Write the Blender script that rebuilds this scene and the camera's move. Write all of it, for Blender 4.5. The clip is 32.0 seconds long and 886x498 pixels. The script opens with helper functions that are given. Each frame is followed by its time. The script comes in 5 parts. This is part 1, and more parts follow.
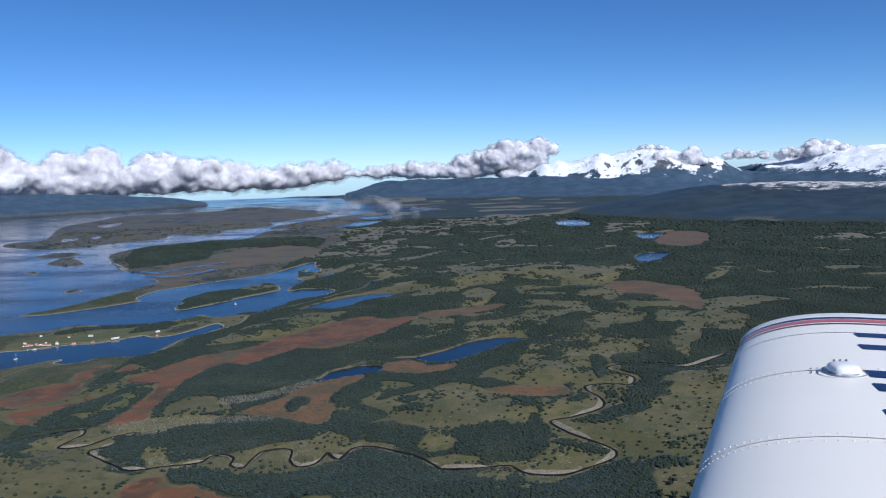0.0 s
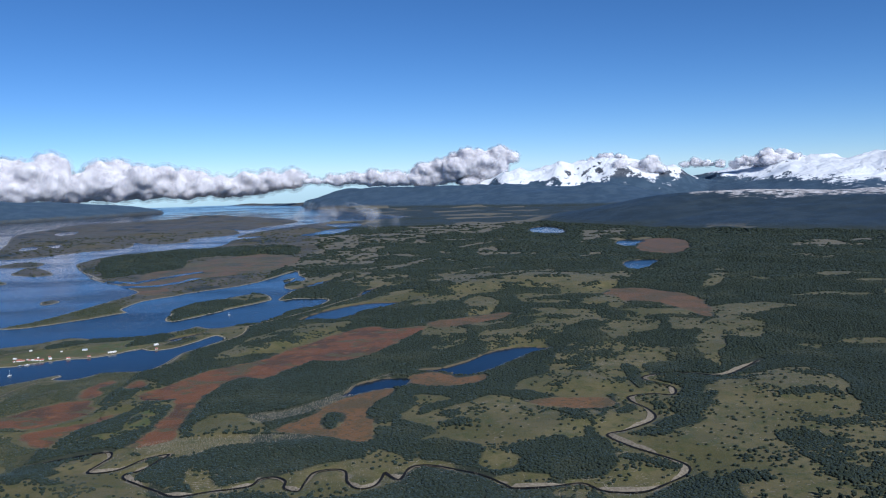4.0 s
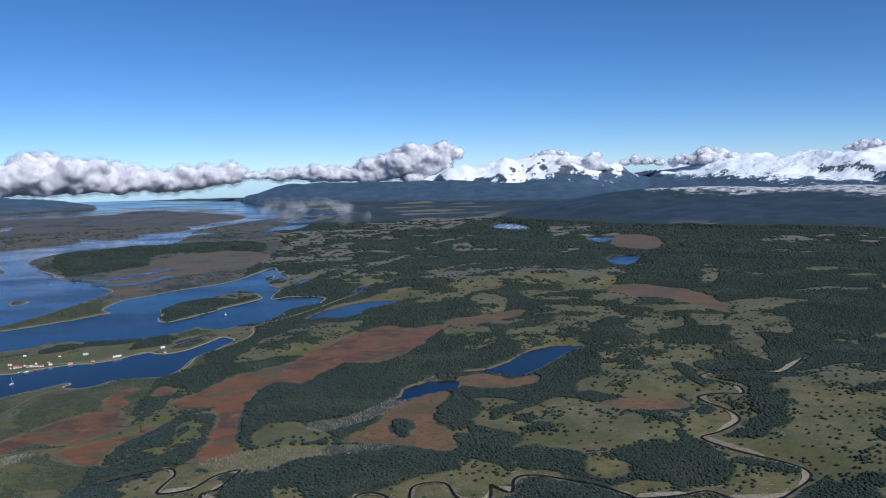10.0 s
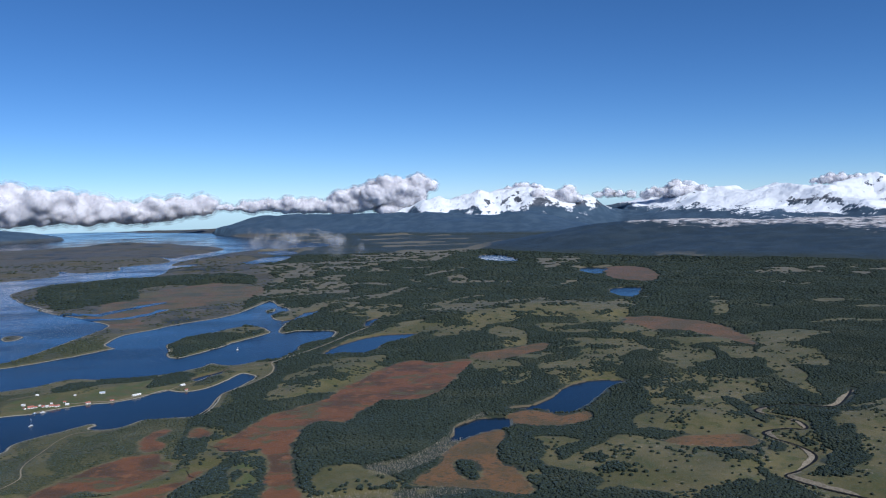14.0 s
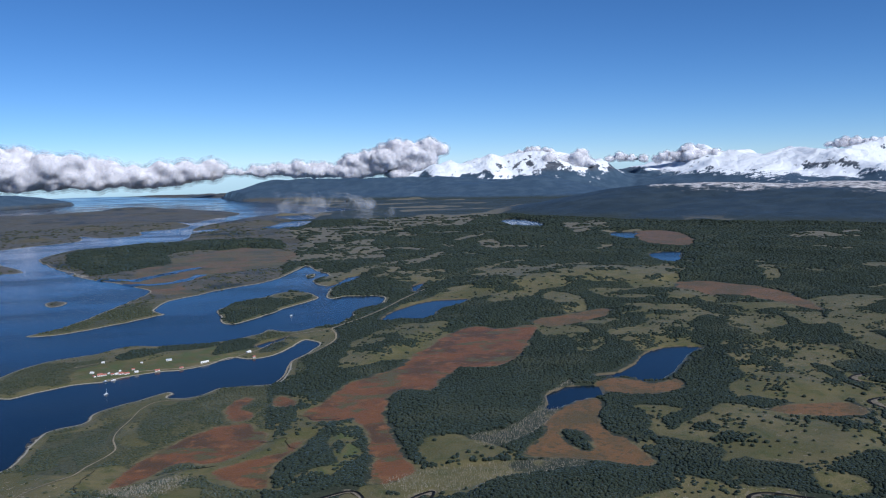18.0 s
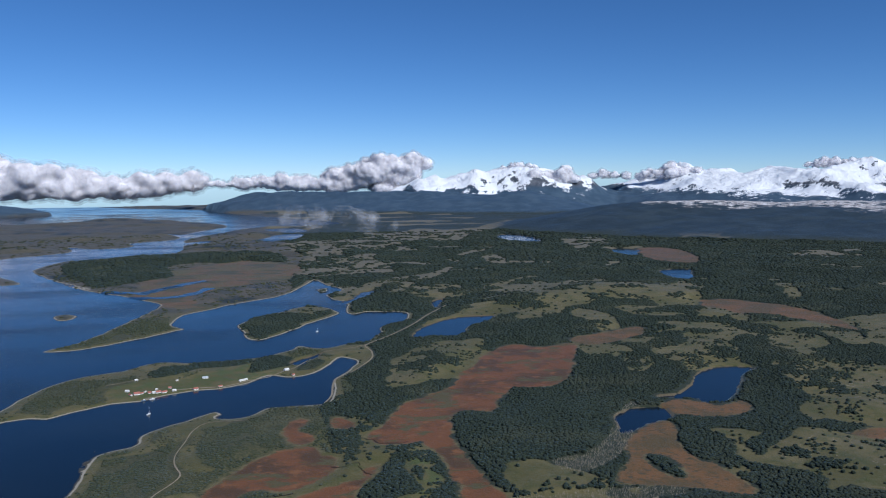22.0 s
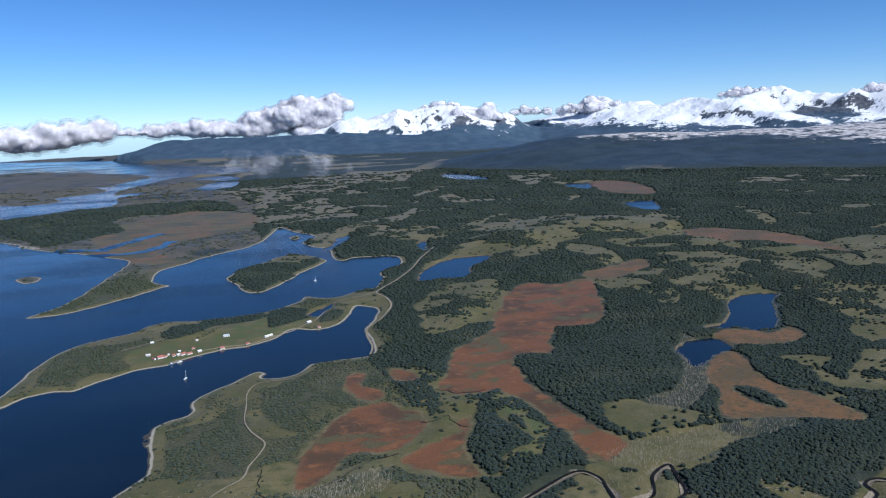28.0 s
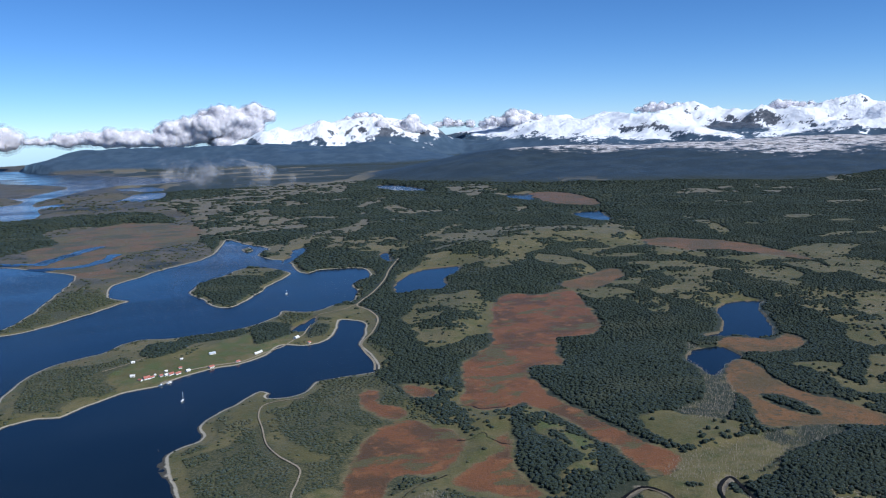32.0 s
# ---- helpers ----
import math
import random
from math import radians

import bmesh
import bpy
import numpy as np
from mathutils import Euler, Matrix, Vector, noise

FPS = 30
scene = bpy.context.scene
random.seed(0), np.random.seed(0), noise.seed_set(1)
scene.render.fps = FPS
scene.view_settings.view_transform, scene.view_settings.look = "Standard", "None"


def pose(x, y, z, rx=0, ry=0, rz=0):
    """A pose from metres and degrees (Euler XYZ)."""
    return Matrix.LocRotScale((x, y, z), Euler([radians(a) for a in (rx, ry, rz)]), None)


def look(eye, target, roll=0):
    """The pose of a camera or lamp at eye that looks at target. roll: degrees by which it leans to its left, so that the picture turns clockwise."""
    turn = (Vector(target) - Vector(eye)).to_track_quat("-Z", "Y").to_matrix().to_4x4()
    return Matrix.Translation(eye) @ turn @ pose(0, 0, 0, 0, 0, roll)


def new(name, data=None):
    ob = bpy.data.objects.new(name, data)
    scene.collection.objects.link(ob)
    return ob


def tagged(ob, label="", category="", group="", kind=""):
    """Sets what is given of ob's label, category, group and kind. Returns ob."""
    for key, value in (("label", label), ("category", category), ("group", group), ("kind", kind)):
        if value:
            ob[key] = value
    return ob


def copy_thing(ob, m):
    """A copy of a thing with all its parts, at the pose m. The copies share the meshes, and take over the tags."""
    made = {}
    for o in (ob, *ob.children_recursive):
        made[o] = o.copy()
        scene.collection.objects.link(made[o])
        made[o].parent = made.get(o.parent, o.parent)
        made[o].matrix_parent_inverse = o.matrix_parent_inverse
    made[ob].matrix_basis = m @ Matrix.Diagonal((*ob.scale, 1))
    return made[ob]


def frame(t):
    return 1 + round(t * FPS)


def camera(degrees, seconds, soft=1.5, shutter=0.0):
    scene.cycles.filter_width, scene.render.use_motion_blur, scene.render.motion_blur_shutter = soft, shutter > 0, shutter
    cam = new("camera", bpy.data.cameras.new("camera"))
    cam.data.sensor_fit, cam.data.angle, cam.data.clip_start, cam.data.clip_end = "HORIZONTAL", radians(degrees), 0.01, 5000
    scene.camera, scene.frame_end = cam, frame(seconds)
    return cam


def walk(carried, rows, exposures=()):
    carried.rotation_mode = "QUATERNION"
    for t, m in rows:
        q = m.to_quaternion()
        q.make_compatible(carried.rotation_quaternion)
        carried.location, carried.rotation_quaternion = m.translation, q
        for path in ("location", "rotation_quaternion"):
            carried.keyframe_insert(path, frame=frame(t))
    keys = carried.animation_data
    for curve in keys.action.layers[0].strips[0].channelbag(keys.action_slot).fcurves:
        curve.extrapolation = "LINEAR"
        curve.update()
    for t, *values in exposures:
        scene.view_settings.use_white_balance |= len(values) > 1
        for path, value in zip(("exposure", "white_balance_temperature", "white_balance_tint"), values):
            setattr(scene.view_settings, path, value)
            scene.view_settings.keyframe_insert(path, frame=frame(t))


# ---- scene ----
cam = camera(56.5, 32.0, 1.12)
METRES, EYE, TILT, LEAN, TURN = 480.0, 151.9, -6.0, 1.77, 0.0
ROWS = [
    (0.0, 0.0, 0.0, 0.0, 0.0, 0.0, -0.0),
    (0.5, -0.015, 0.0059, -0.0, -0.33, -0.29, 0.49),
    (1.0, -0.0299, 0.0127, -0.0005, -0.52, -0.06, 1.65),
    (1.5, -0.045, 0.0173, -0.0004, -1.6, 0.01, 0.67),
    (2.0, -0.0594, 0.0235, -0.0005, -2.3, -0.06, 0.1),
    (2.5, -0.075, 0.03, -0.0006, -2.71, 0.02, -0.33),
    (3.0, -0.0894, 0.0351, -0.0006, -2.61, 0.32, 0.11),
    (3.5, -0.1038, 0.0415, -0.0006, -3.07, 0.54, 0.21),
    (5.5, -0.1627, 0.066, -0.0005, -4.19, 0.53, 0.65),
    (6.0, -0.1771, 0.073, -0.001, -4.47, 0.31, 1.09),
    (6.5, -0.1918, 0.0799, -0.0012, -4.93, 0.06, 1.3),
    (7.0, -0.2059, 0.087, -0.0011, -5.24, 0.06, 1.23),
    (7.5, -0.2203, 0.0942, -0.0013, -5.92, -0.17, 0.86),
    (8.0, -0.2346, 0.1001, -0.0013, -6.53, 0.08, 0.99),
    (8.5, -0.2488, 0.1072, -0.0015, -7.55, -0.07, 1.14),
    (9.0, -0.2626, 0.1147, -0.0012, -8.3, -0.11, 1.2),
    (9.5, -0.2771, 0.1215, -0.0012, -8.12, 0.13, 0.95),
    (10.0, -0.2909, 0.1294, -0.0014, -8.52, 0.31, 0.31),
    (10.5, -0.3049, 0.1366, -0.0011, -8.75, 0.67, 0.4),
    (11.0, -0.3191, 0.1446, -0.0015, -9.42, 1.02, 0.47),
    (11.5, -0.333, 0.1522, -0.0013, -9.8, 1.3, 0.64),
    (12.0, -0.3468, 0.1602, -0.0011, -9.99, 1.44, 0.45),
    (12.5, -0.3608, 0.1679, -0.0012, -10.16, 1.75, 0.42),
    (13.0, -0.3743, 0.1763, -0.0012, -10.47, 2.17, 0.37),
    (13.5, -0.388, 0.1834, -0.001, -10.88, 2.43, 0.42),
    (14.0, -0.4017, 0.1905, -0.001, -11.08, 2.53, 0.43),
    (14.5, -0.4155, 0.198, -0.0012, -11.01, 2.26, 0.49),
    (15.0, -0.4283, 0.206, -0.0012, -10.35, 0.42, 0.96),
    (15.5, -0.4422, 0.2136, -0.0015, -10.37, 0.21, 0.94),
    (17.5, -0.4954, 0.2441, -0.0006, -11.02, 0.13, 0.37),
    (18.0, -0.5089, 0.253, -0.0009, -11.08, 0.09, 0.47),
    (18.5, -0.5221, 0.2614, -0.0004, -11.52, 0.24, 0.47),
    (19.0, -0.5354, 0.2703, -0.0004, -12.22, 0.58, 0.32),
    (19.5, -0.5486, 0.2787, -0.0001, -12.47, 0.84, 0.22),
    (20.0, -0.5618, 0.2866, 0.0001, -12.62, 1.13, 0.04),
    (20.5, -0.5751, 0.2942, 0.0003, -12.7, 1.41, -0.22),
    (21.0, -0.5884, 0.3018, 0.0003, -12.79, 1.57, -0.34),
    (21.5, -0.6017, 0.3095, 0.0002, -12.98, 1.48, -0.24),
    (22.0, -0.6151, 0.3175, -0.0, -13.02, 1.12, -0.11),
    (22.5, -0.6279, 0.3268, 0.0001, -12.8, 0.25, 0.08),
    (23.0, -0.6411, 0.3343, -0.0003, -12.9, -0.91, 0.52),
    (23.5, -0.6537, 0.3429, -0.0005, -13.33, -2.41, 1.2),
    (24.0, -0.6666, 0.3509, -0.0004, -13.86, -3.42, 1.91),
    (24.5, -0.6793, 0.359, -0.0, -14.58, -3.32, 1.83),
    (26.5, -0.7302, 0.3946, 0.0004, -16.77, -3.38, 1.74),
    (27.0, -0.7425, 0.4043, 0.0002, -17.54, -3.26, 1.9),
    (27.5, -0.7548, 0.4131, 0.0001, -18.7, -3.02, 2.07),
    (28.0, -0.7669, 0.4225, 0.0001, -19.28, -3.04, 2.33),
    (28.5, -0.7791, 0.4312, 0.0003, -19.75, -3.09, 2.59),
    (29.0, -0.791, 0.4405, 0.0003, -20.46, -2.94, 2.59),
    (29.5, -0.8029, 0.45, 0.0001, -21.16, -3.05, 2.87),
    (30.0, -0.8149, 0.4586, 0.0004, -21.9, -3.3, 3.06),
    (30.5, -0.8263, 0.4688, 0.0004, -22.42, -3.25, 2.97),
    (31.0, -0.8377, 0.4791, 0.0003, -23.85, -2.65, 2.53),
    (31.5, -0.8494, 0.4894, 0.0001, -24.54, -2.68, 2.37),
    (32.0, -0.86, 0.5001, -0.0001, -25.29, -2.42, 2.44),
]
EXPOSURES = [(0.0, 0.20, 5600, 10), (3.0, 0.15, 5600, 10), (20.0, 0.10, 5600, 10), (22.0, 0.03, 5600, 10), (23.0, 0.15, 5600, 10),
             (24.0, 0.38, 5600, 10), (27.0, 0.34, 5600, 10), (32.0, 0.36, 5600, 10)]
walk(cam, [(t, pose(0, 0, EYE, TILT, LEAN, TURN) @ pose(METRES * x, METRES * y, METRES * z, 90 + pitch, roll, yaw)) for t, x, y, z, yaw, pitch, roll in ROWS],
     EXPOSURES)

# ---- world, sun, exposure ----
SUN_AZ, SUN_EL = 146.0, 41.0          # degrees clockwise from +y, and above the horizon
world = bpy.data.worlds.new("sky")
scene.world = world
world.use_nodes = True
wn = world.node_tree.nodes
sky = wn.new("ShaderNodeTexSky")
sky.sky_type, sky.sun_disc = "NISHITA", False
sky.sun_elevation, sky.sun_rotation = radians(SUN_EL), radians(SUN_AZ)
sky.altitude, sky.air_density, sky.dust_density, sky.ozone_density = 2000.0, 0.66, 0.0, 4.8
deep = wn.new("ShaderNodeHueSaturation")
deep.inputs["Saturation"].default_value = 1.12
world.node_tree.links.new(sky.outputs[0], deep.inputs["Color"])
world.node_tree.links.new(deep.outputs[0], wn["Background"].inputs[0])
wn["Background"].inputs[1].default_value = 0.086
sun_data = bpy.data.lights.new("sun", "SUN")
sun_data.energy, sun_data.angle, sun_data.color = 4.2, radians(0.5), (1.0, 0.935, 0.835)
sun = new("sun", sun_data)
_az, _el = radians(SUN_AZ), radians(SUN_EL)
sun.matrix_world = look((900, -300, 800), (900 - math.sin(_az) * math.cos(_el), -300 - math.cos(_az) * math.cos(_el), 800 - math.sin(_el)))
scene.view_settings.exposure = 0.0

# ---- plan: outlines in metres ----
COAST_BAY = [(-382, 547), (-381, 564), (-383, 577), (-384, 590), (-381, 602), (-373, 609), (-365, 611), (-361, 618), (-361, 631), (-353, 643), (-340,
    655), (-327, 668), (-321, 670), (-317, 663), (-321, 661), (-319, 656), (-308, 653), (-298, 660), (-290, 671), (-276, 673), (-263, 672), (-253,
    676), (-248, 693), (-245, 713), (-244, 732), (-236, 747), (-224, 773), (-220, 792), (-225, 801), (-231, 807), (-242, 781), (-254, 758), (-272,
    749)]
COAST_PENINSULA = [(-287, 758), (-302, 739), (-319, 728), (-331, 726), (-347, 722), (-357, 717), (-367, 709), (-373, 706), (-382, 706), (-394, 699),
    (-408, 690), (-419, 679), (-432, 682), (-442, 678), (-446, 673), (-456, 660), (-470, 638), (-484, 640), (-470, 668), (-457, 690), (-449, 728), (-440, 760),
    (-429, 779), (-411, 794), (-394, 802), (-373, 825), (-350, 817), (-328, 817), (-295, 824), (-269, 845), (-261, 863), (-250, 851), (-237, 848),
    (-219, 860), (-200, 868), (-184, 905), (-179, 932), (-162, 953), (-150, 962), (-140, 1012), (-167, 1022), (-183, 1026), (-196, 1012), (-201,
    1037)]
COAST_NORTH = [(-193, 1099), (-205, 1121), (-211, 1164), (-187, 1210), (-205, 1270), (-215, 1322), (-237, 1246), (-261, 1184), (-291, 1145), (-323,
    1117), (-349, 1078), (-368, 1056), (-377, 1010), (-373, 984), (-359, 967), (-370, 962), (-400, 927), (-420, 907), (-439, 891), (-471, 888), (-463,
    904), (-450, 924), (-438, 960), (-427, 1008), (-410, 1077), (-403, 1132), (-416, 1160), (-451, 1212), (-484, 1255), (-527, 1312), (-565, 1394)]
COAST_FAR = [(-506, 1298), (-553, 1369), (-625, 1519), (-641, 1593), (-623, 1710), (-588, 1787), (-536, 1911), (-494, 1927), (-442, 2022), (-456,
    2160), (-426, 2319), (-381, 2446), (-332, 2589), (-270, 2679), (-162, 2718), (-51, 2796), (7, 2837), (-197, 3336), (-385, 3844), (-552, 4481)]
ISLE = [(-314, 975), (-304, 1005), (-290, 1028), (-268, 1049), (-255, 1071), (-238, 1083), (-219, 1066), (-213, 1042), (-209, 1024), (-221, 1003),
    (-242, 973), (-260, 940), (-282, 905), (-297, 895), (-306, 910), (-309, 944)]
ISLET = [(-503, 1079), (-496, 1091), (-482, 1082), (-480, 1059), (-489, 1049), (-497, 1056)]
ISLET_BAY = [(-218, 1215), (-205, 1234), (-206, 1207), (-216, 1193)]
ARCHIPELAGO = [(-989, 1833), (-862, 1717), (-791, 1718), (-734, 1811), (-654, 1910), (-688, 2051), (-622, 1975), (-551, 2014), (-567, 2129), (-482,
    2212), (-471, 2388), (-447, 2533), (-374, 2772), (-475, 3057), (-701, 3338), (-838, 3431), (-905, 3246), (-1044, 3128), (-1202, 3035), (-1164,
    2702), (-1176, 2526), (-973, 1997), (-1011, 1936)]
SKERRIES = [(-776, 1544), (-778, 1614), (-718, 1606), (-701, 1531)]
SKERRIES_B = [(-688, 1406), (-707, 1533), (-611, 1385)]
LAKE_ROAD = [(-158, 874), (-145, 909), (-125, 939), (-92, 968), (-66, 970), (-54, 965), (-78, 932), (-98, 911), (-107, 885), (-122, 870), (-139, 875),
    (-152, 875)]
LAKE_WEST = [(-96, 570), (-92, 585), (-86, 601), (-71, 613), (-53, 614), (-51, 602), (-56, 591), (-72, 584), (-83, 578)]
LAKE_EAST = [(-41, 636), (-24, 640), (-2, 660), (17, 686), (37, 699), (54, 701), (68, 694), (50, 679), (25, 647), (2, 621), (-15, 616), (-20, 628)]
LAKE_BOG = [(292, 1261), (315, 1304), (361, 1308), (333, 1250), (308, 1205), (284, 1190)]
LAKE_HILL = [(385, 1646), (420, 1689), (445, 1651), (411, 1584), (381, 1532), (367, 1561)]
LAKE_PLAIN = [(283, 2082), (329, 2150), (356, 2049), (334, 1901), (294, 1882), (268, 1929)]
LAGOON = [(-329, 2086), (-279, 2164), (-235, 2324), (-170, 2317), (-201, 2130), (-261, 2020)]
LAGOON_B = [(-502, 1903), (-491, 2063), (-451, 2057), (-442, 1913), (-465, 1815), (-486, 1811)]
LAGOON_C = [(-572, 1980), (-548, 2027), (-512, 2114), (-454, 2079), (-440, 1923), (-449, 1819), (-490, 1795), (-539, 1730), (-569, 1697), (-611,
    1710), (-634, 1864), (-598, 1926)]
LAGOON_D = [(-529, 2465), (-467, 2405), (-417, 2621), (-370, 2713), (-394, 2446), (-433, 2372), (-460, 2238), (-490, 2343)]
LAGOON_E = [(-449, 2107), (-410, 2139), (-386, 2152), (-409, 2055), (-436, 2048)]
LAGOON_F = [(-262, 2594), (-178, 2591), (-153, 2449), (-197, 2365), (-248, 2443)]
MERE_A = [(-927, 1980), (-925, 2043), (-878, 1962), (-883, 1905)]
MERE_B = [(-891, 2046), (-877, 2091), (-834, 1961)]
MERE_C = [(-1073, 2552), (-1037, 2638), (-985, 2461), (-1009, 2426)]
SKERRIES_C = [(-668, 1297), (-666, 1317), (-646, 1298), (-641, 1270)]
POND = [(-270, 795), (-259, 808), (-244, 826), (-253, 804), (-265, 787)]
CREEK = [(-201, 1091), (-182, 1128), (-165, 1177), (-149, 1183), (-174, 1123), (-195, 1087)]
CREEK_B = [(-94, 1081), (-80, 1096), (-103, 1028), (-102, 1041)]
INLET_A = [(-486, 1261), (-436, 1236), (-406, 1283), (-374, 1334), (-362, 1344)]
RIVER_EAST = [(215, 622), (196, 602), (171, 583), (147, 594), (122, 592), (114, 582), (124, 565), (127, 554), (121, 540), (108, 544), (92, 540), (90,
    529), (95, 512), (95, 496), (88, 485), (71, 473), (58, 466), (64, 448), (74, 433), (81, 423), (85, 413), (81, 403), (67, 392), (54, 384), (41,
    385), (34, 389), (28, 398), (14, 396), (-4, 396), (-9, 402), (-18, 415), (-30, 424), (-43, 432), (-53, 430), (-59, 414), (-66, 425)]
RIVER_WEST = [(-66, 425), (-70, 409), (-78, 405), (-84, 414), (-86, 429), (-93, 433), (-102, 429), (-105, 416), (-107, 406), (-114, 410), (-115, 420),
    (-121, 426), (-128, 424), (-132, 415), (-149, 411), (-165, 407), (-177, 416), (-191, 428), (-198, 435), (-198, 441), (-192, 445), (-187, 458),
    (-184, 468), (-195, 462), (-205, 447), (-219, 445), (-217, 459), (-215, 469), (-221, 477), (-243, 467), (-259, 458)]
ROAD_NORTH = [(-89, 1040), (-123, 981), (-147, 933), (-176, 885), (-196, 858), (-206, 840), (-204, 816), (-208, 790), (-224, 758), (-242, 731), (-248,
    693), (-254, 675)]
ROAD_FARM = [(-202, 849), (-221, 833), (-244, 825), (-261, 789), (-272, 769), (-297, 748), (-318, 732), (-335, 731), (-352, 727)]
ROAD_SOUTH = [(-305, 644), (-324, 644), (-332, 629), (-335, 608), (-338, 587), (-337, 569), (-333, 553), (-336, 543), (-342, 531), (-346, 519), (-354,
    512), (-362, 504), (-367, 493), (-368, 483)]
OPEN_HILL = [(70, 1179), (65, 1126), (70, 1096), (132, 1163), (180, 1183), (181, 1124), (209, 1102), (247, 1136), (309, 1175), (261, 1093),
    (204, 997), (156, 962), (138, 975), (136, 1010), (104, 1010), (54, 991), (9, 945), (-43, 937)]
OPEN_BROW = [(25, 943), (48, 955), (49, 918), (31, 865), (14, 853), (21, 895)]
OPEN_NOOK = [(78, 857), (110, 869), (116, 848), (93, 832), (75, 829), (62, 830)]
OPEN_SADDLE = [(171, 951), (202, 951), (191, 887), (167, 866), (176, 906), (145, 871), (130, 881)]
OPEN_VALE = [(9, 690), (50, 736), (64, 739), (91, 784), (110, 813), (150, 842), (153, 832), (124, 804), (94, 756), (67, 715), (68, 698),
    (55, 681), (49, 705), (28, 698)]
OPEN_BANK = [(-26, 782), (-7, 782), (-7, 748), (-12, 711), (-25, 696), (-31, 713), (-28, 750), (-34, 765)]
OPEN_LEDGE = [(19, 822), (40, 802), (41, 764), (27, 718), (18, 713), (29, 760), (21, 789), (6, 798)]
OPEN_RIDGE = [(140, 801), (194, 830), (180, 776), (154, 719), (145, 701), (127, 712), (145, 763), (129, 773)]
OPEN_CREST = [(231, 831), (242, 806), (235, 778), (210, 742), (198, 743), (200, 763), (216, 807)]
OPEN_EAST = [(288, 848), (329, 830), (255, 765), (270, 805)]
OPEN_WEST = [(-220, 1695), (-174, 1889), (-144, 1895), (-129, 1751), (-152, 1636), (-201, 1559), (-219, 1597)]
OPEN_WEST_B = [(-176, 1497), (-123, 1635), (-80, 1678), (-93, 1536), (-83, 1461), (-98, 1414), (-130, 1439), (-164, 1342), (-177, 1403)]
OPEN_ROAD = [(-192, 1159), (-152, 1243), (-130, 1255), (-91, 1302), (-27, 1337), (35, 1352), (-49, 1302), (-120, 1219), (-144, 1198),
    (-162, 1173), (-188, 1113), (-208, 1106)]
OPEN_STRIP_A = [(82, 1647), (182, 1793), (160, 1703), (74, 1594)]
OPEN_STRIP_B = [(110, 1549), (129, 1533), (98, 1466), (93, 1496)]
OPEN_STRIP_C = [(30, 1526), (60, 1509), (43, 1466), (23, 1493)]
OPEN_STRIP_D = [(-47, 1506), (-14, 1478), (-27, 1436), (-56, 1460)]
OPEN_STRIP_E = [(11, 1178), (64, 1237), (103, 1259), (49, 1203), (10, 1159)]
OPEN_STRIP_F = [(102, 1415), (111, 1393), (89, 1348)]
OPEN_FOOT = [(350, 1879), (374, 1804), (444, 1874), (426, 1747), (364, 1725), (306, 1628), (342, 1749)]
OPEN_PLAIN = [(-166, 2029), (-124, 2069), (-44, 2120), (156, 2413), (217, 2335), (321, 2426), (506, 2631), (426, 2452), (269, 2202),
    (153, 1953), (40, 1941), (-22, 1812), (-90, 1810), (-98, 1961)]
OPEN_LAKE = [(-125, 945), (-88, 988), (-60, 1046), (-31, 1069), (11, 1086), (83, 1169), (92, 1132), (140, 1155), (58, 1006), (28, 985),
    (-13, 955), (-40, 956), (-70, 949), (-84, 959), (-132, 919)]
BOG_LINE = [(187, 973), (230, 1003), (249, 977), (272, 948), (263, 897), (267, 853), (245, 804), (245, 831), (239, 872), (222, 905),
    (197, 912), (197, 944)]
BOG_GAP = [(-21, 828), (15, 846), (57, 863), (43, 835), (7, 810), (-18, 801)]
PENINSULA_GRASS = [(-456, 677), (-450, 705), (-445, 745), (-430, 775), (-406, 787), (-386, 806), (-364, 815), (-334, 827), (-300, 832),
    (-275, 833), (-236, 809), (-235, 796), (-259, 751), (-282, 751), (-298, 739), (-328, 722), (-350, 717), (-371, 715), (-382, 699),
    (-401, 695), (-416, 684), (-437, 682), (-447, 672), (-454, 665)]
COVERT_POINT = [(-442, 701), (-439, 748), (-432, 772), (-409, 766), (-393, 764), (-384, 774), (-379, 756), (-392, 741), (-397, 730),
    (-391, 707), (-395, 697), (-409, 705), (-421, 689), (-439, 691)]
COVERT_PASTURE = [(-374, 777), (-365, 802), (-349, 801), (-330, 819), (-301, 816), (-302, 796), (-318, 787), (-338, 786), (-348, 769),
    (-368, 761)]
COVERT_NECK = [(-291, 821), (-268, 812), (-269, 786), (-286, 777), (-304, 769)]
COVERT_POND = [(-265, 784), (-246, 798), (-250, 774), (-268, 765)]
TRACK_PASTURE = [(-397, 744), (-385, 751), (-367, 765), (-352, 772), (-344, 772)]
BOG_MAIN = [(-238, 601), (-223, 618), (-211, 647), (-190, 671), (-165, 696), (-139, 744), (-111, 790), (-88, 813), (-61, 798), (-29, 806),
    (-60, 739), (-82, 697), (-101, 676), (-127, 676), (-150, 651), (-156, 628), (-177, 634), (-187, 614), (-193, 583), (-206, 581),
    (-217, 578), (-234, 583)]
BOG_TAIL = [(-207, 589), (-195, 589), (-195, 554), (-193, 517), (-189, 496), (-194, 488), (-207, 485), (-204, 520), (-202, 556)]
